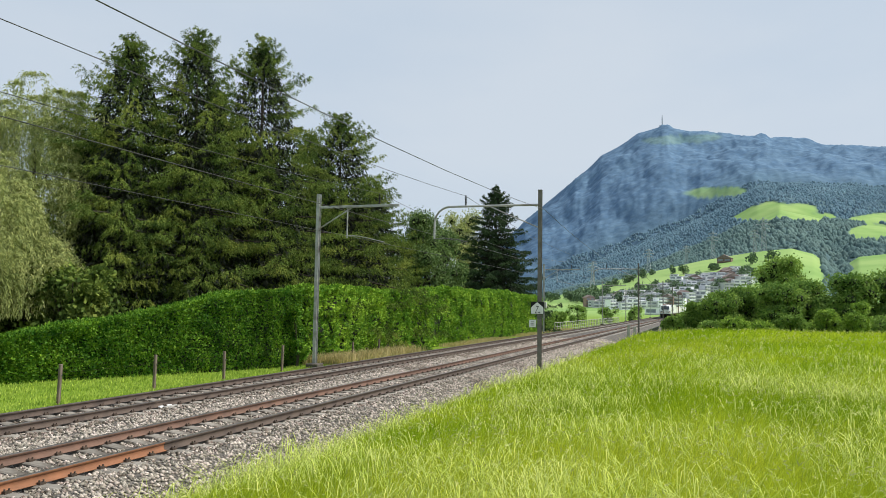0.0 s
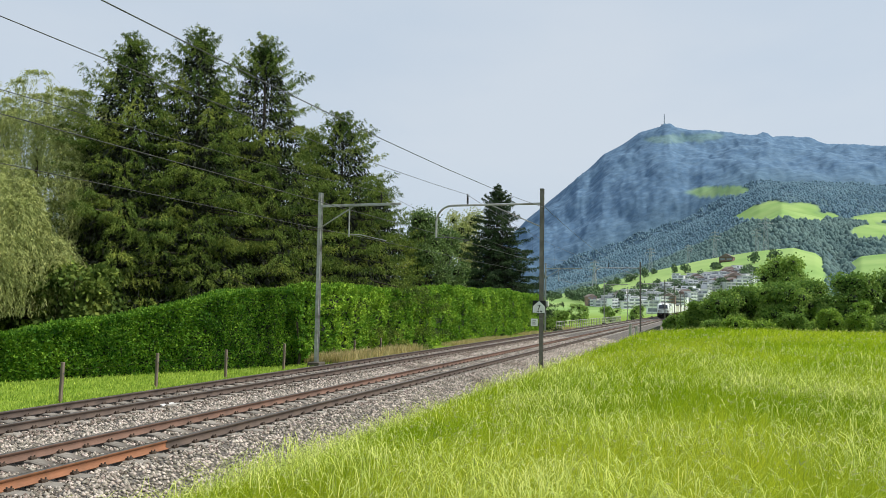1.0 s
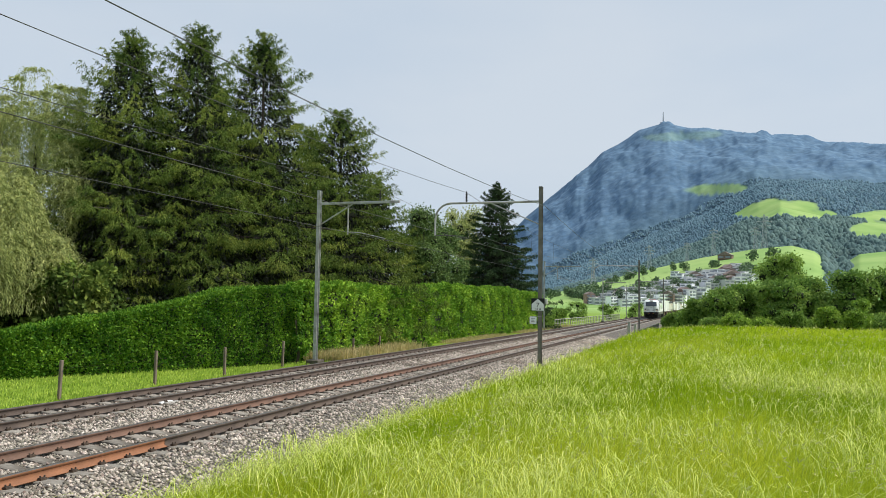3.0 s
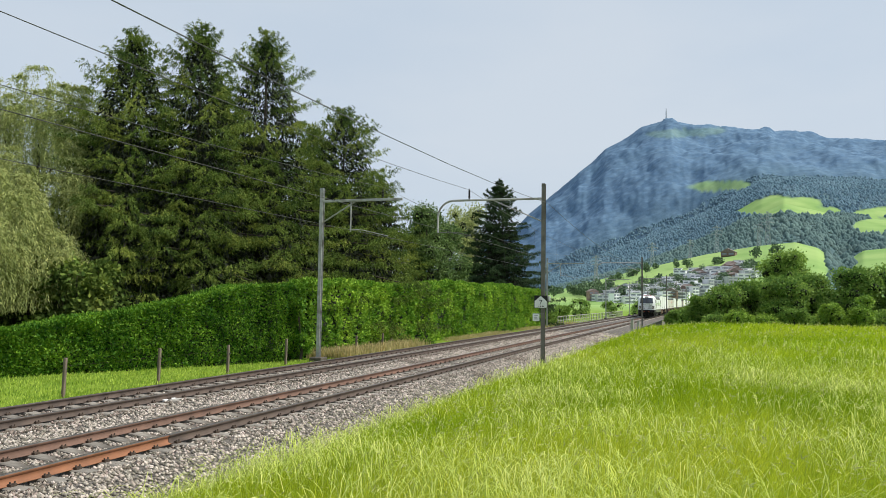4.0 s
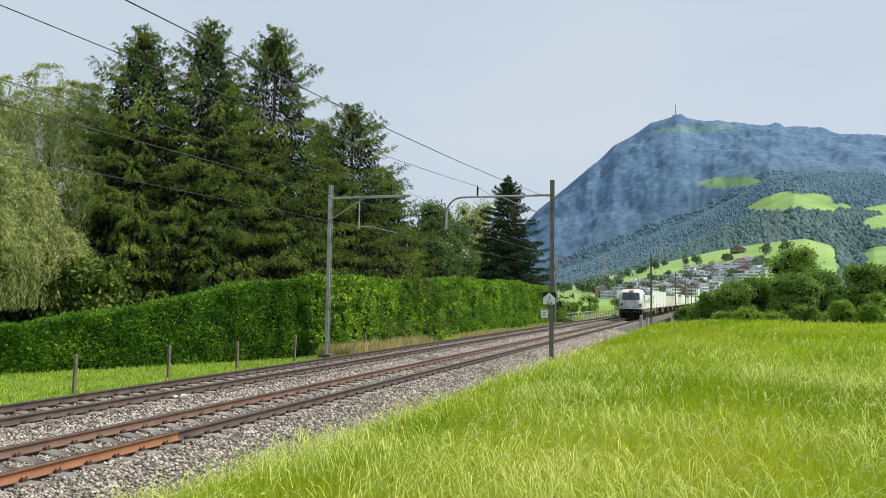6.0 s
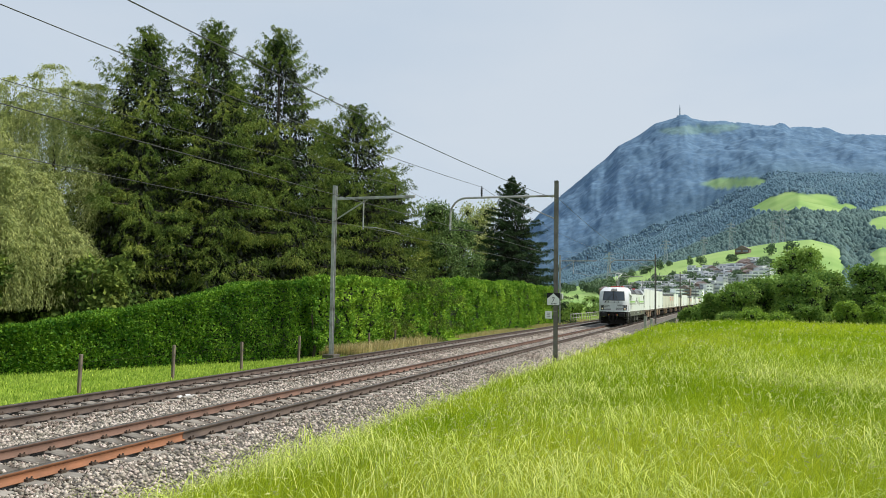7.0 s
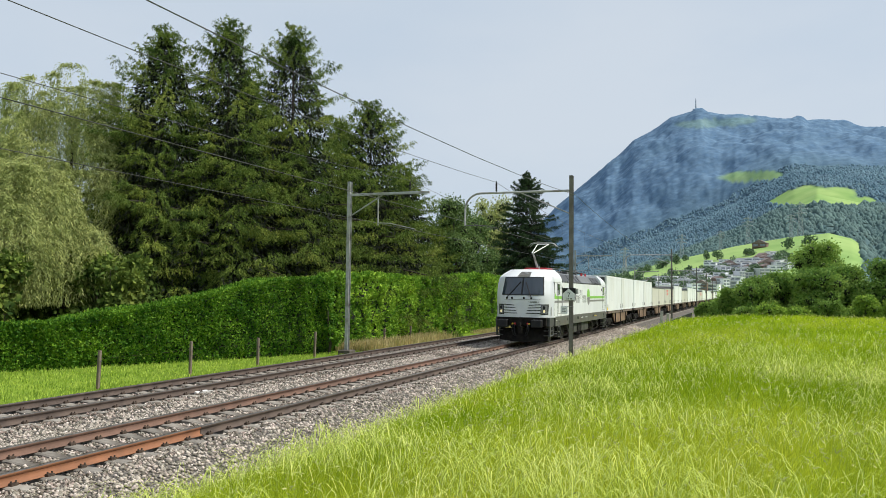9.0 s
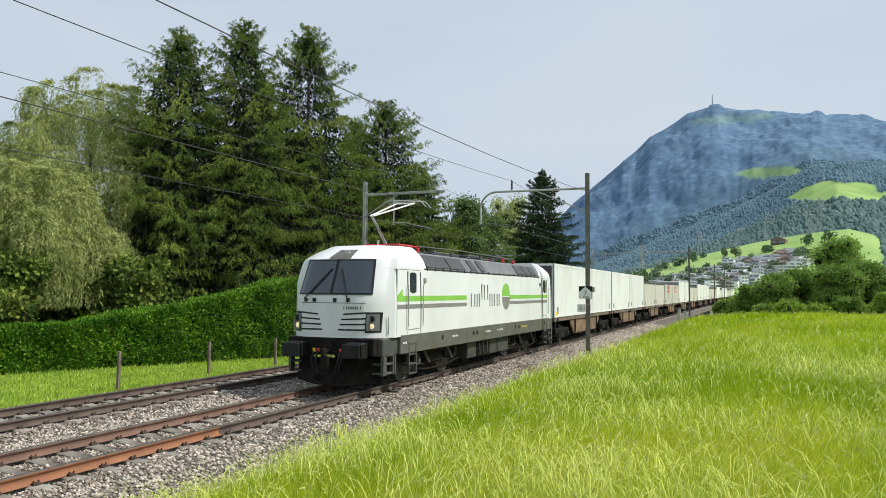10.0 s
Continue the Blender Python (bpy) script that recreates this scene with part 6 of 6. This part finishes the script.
for k in (0, 1):
    bm = bmesh.new()
    box(bm, -0.045 + 0.17 * k, 0.045 + 0.17 * k, -0.30, 0.18, -0.03, 0.03, 0.012)
    part("plate", bm, M_CONCRETE if k else M_WHITE, mk)
part("mount", boxed(-0.04, 0.2, -0.06, 0.06, -0.09, -0.02), M_DARKSTEEL, mk)

# ---- the village on the slope, pylons, summit tower, far trees ----
M_HOUSE = surf("white_render", (0.84, 0.85, 0.87), (0.90, 0.91, 0.92), 0.2, 0.8, per_object=0.12)
M_HOUSE2 = surf("grey_render", (0.46, 0.48, 0.51), (0.58, 0.60, 0.62), 0.2, 0.8, per_object=0.2)
M_HOUSE3 = surf("brown_boards", (0.20, 0.13, 0.10), (0.30, 0.21, 0.17), 0.3, 0.8, per_object=0.3)
M_PANE = surf("far_window_band", (0.16, 0.18, 0.21), (0.25, 0.275, 0.31), 0.4, 0.3)
M_ROOF = surf("flat_roof", (0.52, 0.53, 0.55), (0.62, 0.63, 0.64), 0.3, 0.8)
M_TILE = surf("roof_tiles", (0.15, 0.115, 0.105), (0.23, 0.18, 0.165), 0.5, 0.85)
M_LATTICE = surf("pylon_steel", (0.30, 0.33, 0.35), (0.40, 0.43, 0.45), 0.1, 0.6)
M_FARLEAF = surf("far_foliage", (0.10, 0.17, 0.095), (0.17, 0.25, 0.12), 0.05, 0.9, island=0.35)
# the blue in both forest colours stands for haze, stronger higher up
M_FARWOOD = surf("hazy_far_forest", (0.074, 0.124, 0.126), (0.112, 0.170, 0.158), 0.012, 0.95, island=0.2, spec=0.05)
M_HAZEWOOD = surf("hazy_high_forest", (0.086, 0.148, 0.192), (0.118, 0.190, 0.232), 0.008, 0.95, island=0.14, spec=0.05)


def on_slope(az, e, r0=560.0, r1=1000.0):
    """The place on the near hillside that lies in direction az at slope e from the camera's spot."""
    r = np.linspace(r0, r1, 180)
    a = radians(az)
    x, y = EYE.x + r * math.sin(a), EYE.y + r * math.cos(a)
    z = ground_height(x, y)
    k = int(np.argmin(np.abs((z - EYE.z) / r - e)))
    return float(x[k]), float(y[k]), float(z[k])


def block(x, y, z, w, d, h, storeys, wall, pitched, label):
    face = math.degrees(math.atan2(x - EYE.x, y - EYE.y))
    b = thing("house", x, y, z, label, "house", "village houses", rz=-face + random.uniform(-30, 50))
    part("wall", boxed(-w / 2, w / 2, -d / 2, d / 2, -4, h), wall, b)
    if pitched:
        bm = bmesh.new()
        p = [(-w / 2 - 0.6, 0), (w / 2 + 0.6, 0), (0, w * 0.28)]
        f = [bm.verts.new((px, -d / 2 - 0.6, h + pz)) for px, pz in p]
        g = [bm.verts.new((px, d / 2 + 0.6, h + pz)) for px, pz in p]
        bm.faces.new(f), bm.faces.new(g[::-1])
        for i in range(3):
            bm.faces.new((f[i], g[i], g[(i + 1) % 3], f[(i + 1) % 3]))
        bmesh.ops.recalc_face_normals(bm, faces=bm.faces[:])
        part("roof", bm, M_TILE, b)
    else:
        part("roof", boxed(-w / 2 - 0.5, w / 2 + 0.5, -d / 2 - 0.5, d / 2 + 0.5, h, h + 0.5), M_ROOF, b)
    for k in range(storeys):
        z0 = h * (k + 0.3) / storeys
        z1 = h * (k + 0.78) / storeys
        n = max(2, int(w / 6))
        for q in range(n):
            x0 = -w / 2 + w * (q + 0.12) / n
            part("window", boxed(x0, x0 + w / n * 0.72, -d / 2 - 0.12, -d / 2 + 0.2, z0, z1), M_PANE, b)
        part("balcony", boxed(-w / 2 + 0.3, w / 2 - 0.3, -d / 2 - 1.3, -d / 2 + 0.1, z0 - 0.9, z0 - 0.3), wall, b)


def village():
    rng = random.Random(4)
    rows = [(-7.2, 0.0125), (-6.3, 0.0135), (-5.4, 0.0115), (-6.7, 0.0075), (-5.8, 0.0070), (-4.9, 0.0165), (-4.3, 0.0125), (-4.6, 0.0215), (-3.9, 0.0175), (-3.5, 0.0245),
            (-3.1, 0.0300), (-2.9, 0.0225), (-2.5, 0.0265), (-2.2, 0.0330), (-2.0, 0.0180), (-1.7, 0.0270), (-1.4, 0.0345), (-1.2, 0.0220), (-0.9, 0.0300), (-0.6, 0.0375),
            (-0.4, 0.0250), (-0.1, 0.0330), (0.2, 0.0395), (0.3, 0.0290), (0.6, 0.0360), (1.0, 0.0310), (1.4, 0.0400), (1.7, 0.0450), (2.0, 0.0380), (1.8, 0.0320),
            (2.2, 0.0480), (1.5, 0.0470), (2.4, 0.0420), (-3.3, 0.0110), (-2.4, 0.0120), (-1.5, 0.0145), (-0.7, 0.0170), (-7.8, 0.0095), (-5.1, 0.0075), (-4.1, 0.0080),
            (0.0, 0.0420), (-1.0, 0.0405), (-3.8, 0.0120), (-5.6, 0.0170), (-2.7, 0.0165), (-1.9, 0.0385), (0.9, 0.0425), (2.7, 0.0385)]
    for az, e in rows:
        for twin in (0, 1, 2):
            a = az + rng.uniform(-0.15, 0.15) + 0.30 * (twin - 0.5)
            x, y, z = on_slope(a, e - 0.0065 + rng.uniform(-0.0026, 0.0026), 420)
            brown = rng.random() < (0.4 if az > 1.4 else 0.02)
            wall = M_HOUSE3 if brown else (M_HOUSE if rng.random() < 0.72 else M_HOUSE2)
            s = rng.choice((2, 2, 3, 3))
            block(x, y, z - 0.5, rng.uniform(5, 11) + 6 * (rng.random() < 0.12), rng.uniform(5, 8), 2.6 * s, s, wall, brown or rng.random() < 0.08, "brown gabled house on the village slope" if brown else "pale terraced house on the village slope")
    x, y, z = on_slope(1.39, 0.0585)
    block(x, y, z, 15, 9, 4.5, 1, M_HOUSE3, True, "red-brown barn on the open hillside")
    block(-14.0, 430.0, float(ground_height(-14.0, 430.0)), 14, 10, 4, 1, M_HOUSE, False, "low white hall near the railway")


village()


def pylon(x, y, z, h, label):
    p = thing("power_pylon", x, y, z, label, "power pylon", "power pylons")
    bm = bmesh.new()
    w0, w1 = h * 0.085, h * 0.018
    r = 0.26
    corners = ((-1, -1), (1, -1), (1, 1), (-1, 1))
    for cx, cy in corners:
        rod(bm, (cx * w0, cy * w0, -1), (cx * w1, cy * w1, h), r, 4)
    n = 9
    for k in range(n):
        a, b = k / n, (k + 1) / n
        wa, wb = w0 + (w1 - w0) * a, w0 + (w1 - w0) * b
        for i in range(4):
            c, d = corners[i], corners[(i + 1) % 4]
            rod(bm, (c[0] * wa, c[1] * wa, h * a), (d[0] * wb, d[1] * wb, h * b), r * 0.6, 3)
            rod(bm, (d[0] * wa, d[1] * wa, h * a), (c[0] * wb, c[1] * wb, h * b), r * 0.6, 3)
    part("lattice_tower", bm, M_LATTICE, p)
    for u, w in ((0.66, 0.17), (0.79, 0.20), (0.92, 0.14)):
        bm = bmesh.new()
        for s in (-1, 1):
            rod(bm, (0, 0, h * u), (s * h * w, 0, h * u), r, 4)
            rod(bm, (0, 0, h * (u + 0.04)), (s * h * w, 0, h * u), r * 0.7, 4)
            rod(bm, (s * h * w, 0, h * u), (s * h * w, 0, h * u - 1.8), r * 0.8, 4)
        part("crossarm", bm, M_LATTICE, p)


for az, e, top in ((-3.81, 0.0448, 0.0765), (0.60, 0.0640, 0.0969), (3.93, 0.0717, 0.1129), (3.35, 0.0700, 0.0985), (-7.8, 0.0240, 0.060), (-1.2, 0.058, 0.080)):
    px, py, pz = on_slope(az, e, 900, 1060)
    dist = math.hypot(px - EYE.x, py - EYE.y)
    pylon(px, py, pz, (top - (pz - EYE.z) / dist) * dist, "grey lattice power pylon before the wooded hill")

_a = radians(-2.8)
sx, sy = EYE.x + 3790 * math.sin(_a), EYE.y + 3790 * math.cos(_a)
tower = thing("summit_tower", sx, sy, float(ground_height(sx, sy)) - 5, "slender transmission tower on the mountain top", "tower")
bm = bmesh.new()
lathe(bm, [(4, 0), (3.2, 20), (2.6, 45), (1.2, 60), (0.6, 62)], 8)
part("shaft", bm, M_LATTICE, tower)
part("base_building", boxed(-14, 14, -8, 8, -4, 9, 0.5), M_LATTICE, tower)


def far_tree(x, y, z, h, r, seed, label):
    rng = np.random.RandomState(seed)
    t = thing("far_tree", x, y, z, label, "tree", "far trees")
    sets = []
    for k in range(9):
        c = np.array([rng.normal(0, 0.4 * r), rng.normal(0, 0.4 * r), h * rng.uniform(0.3, 0.8)])
        n = 55
        d = unit(rng.normal(0, 1, (n, 3)))
        P = c + d * (r * 0.5 * rng.uniform(0.7, 1.1, n))[:, None]
        D = unit(d + rng.normal(0, 0.7, (n, 3)))
        ln = 0.32 * r * rng.uniform(0.6, 1.3, n)
        sets.append(blades(P, D * ln[:, None], ln * 0.45, unit(np.cross(D, rng.normal(0, 1, (n, 3))))))
    v, f = join(sets)
    raw("crown", v, f, M_FARLEAF, t)
    bm = bmesh.new()
    rod(bm, (0, 0, -1), (0, 0, h * 0.6), 0.05 * r + 0.1, 5)
    part("trunk", bm, M_BARK, t)


_rng = random.Random(12)
FAR_TREES = [(-5.35, 0.0330), (-4.9, 0.0345), (-4.2, 0.0385), (-3.6, 0.0430), (-2.15, 0.0440), (0.45, 0.0480), (0.7, 0.0490), (3.2, 0.0560), (2.9, 0.0440), (3.1, 0.0420), (-1.4, 0.0440), (-6.6, 0.0245), (-6.2, 0.0285),
             (-9.0, 0.0130), (-8.8, 0.0090), (-8.5, 0.0150), (-8.3, 0.0100), (-9.4, 0.0080), (-9.7, 0.0130), (-8.0, 0.0070), (-7.7, 0.0180), (-5.0, 0.0040), (-4.4, 0.0035), (-3.7, 0.0040), (-3.0, 0.0050), (-2.2, 0.0080), (-1.1, 0.0115),
             (1.1, 0.0250), (1.3, 0.0270), (0.7, 0.0220), (2.55, 0.0350), (-10.4, 0.0100), (-10.9, 0.0060), (-6.0, 0.0045), (-7.1, 0.0045), (-5.5, 0.0125), (4.2, 0.060), (4.5, 0.0610), (-0.3, 0.0215), (-2.9, 0.0090)]
FAR_TREES += [(_rng.uniform(-9.0, 2.8), _rng.uniform(-0.004, 0.010)) for _ in range(42)]
for k, (az, e) in enumerate(FAR_TREES):
    e = e if k < 40 else e + max(0.006, 0.0255 + 0.0032 * az)
    x, y, z = on_slope(az, e)
    far_tree(x, y, z - 0.5, _rng.uniform(7, 12), _rng.uniform(3.0, 5.0), 200 + k, "dark green tree on the slope around the village")


def woods():
    """Tree crowns of the far forests, too many to count."""
    rng = np.random.RandomState(44)
    n = 29000
    az, r = rng.uniform(-16, 13, n), np.sqrt(rng.uniform(760 ** 2, 2750 ** 2, n))
    a = np.radians(az)
    x, y = EYE.x + r * np.sin(a), EYE.y + r * np.cos(a)
    z = ground_height(x, y)
    keep = meadow_mask(x, y, z) < 0.35 + 0.2 * rng.rand(n)
    x, y, z, r = x[keep], y[keep], z[keep], r[keep]
    n = len(x)
    ang = np.linspace(0, 2 * np.pi, 5, endpoint=False)
    h, w = rng.uniform(3.5, 8.5, n), rng.uniform(3.0, 6.0, n)
    rings = []
    for u, k in ((-0.1, 1.0), (0.5, 0.62)):
        q = np.stack([np.cos(ang)[None] * (w * k)[:, None], np.sin(ang)[None] * (w * k)[:, None], np.repeat((h * u)[:, None], 5, 1)], -1)
        rings.append(q * rng.uniform(0.8, 1.2, (n, 5, 1)))
    p = np.concatenate(rings + [np.stack([np.zeros(n), np.zeros(n), h], -1)[:, None]], 1) + np.stack([x, y, z], -1)[:, None]
    f = []
    for ring in (0,):
        for i in range(5):
            j = (i + 1) % 5
            f += [(ring + i, ring + j, ring + 5 + j), (ring + i, ring + 5 + j, ring + 5 + i)]
    for i in range(5):
        f.append((5 + i, 5 + (i + 1) % 5, 10))
    f = np.array(f)
    # crowns beyond 1750 m take the bluer material with painted haze
    for near, material, tone in ((True, M_FARWOOD, "dense dark green forest on the lower hills, slightly blue for haze"), (False, M_HAZEWOOD, "forest on the higher hills, tinted blue-green for haze")):
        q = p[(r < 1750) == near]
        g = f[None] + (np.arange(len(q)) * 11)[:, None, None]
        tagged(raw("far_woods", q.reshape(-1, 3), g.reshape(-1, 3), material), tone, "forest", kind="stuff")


woods()

lay_sleepers()


# ---- what moves ----
TRAIN_Y, TRAIN_V = 210.77, 20.203


def motions():
    for ob in (locomotive, *wagons):
        y0 = ob["along"]
        walk(ob, [(0.5 * i, pose(0, TRAIN_Y - 0.5 * i * TRAIN_V + y0, 0)) for i in range(21)])
        for c in ob.children if ob in (locomotive, *wagons[:3]) else ():
            if c.name.startswith("wheelset"):
                step = math.degrees(TRAIN_V / FPS / c["radius"])
                x, y, z = c.location
                walk(c, [(i / FPS, pose(x, y, z, step * i)) for i in range(10 * FPS + 1)])


motions()
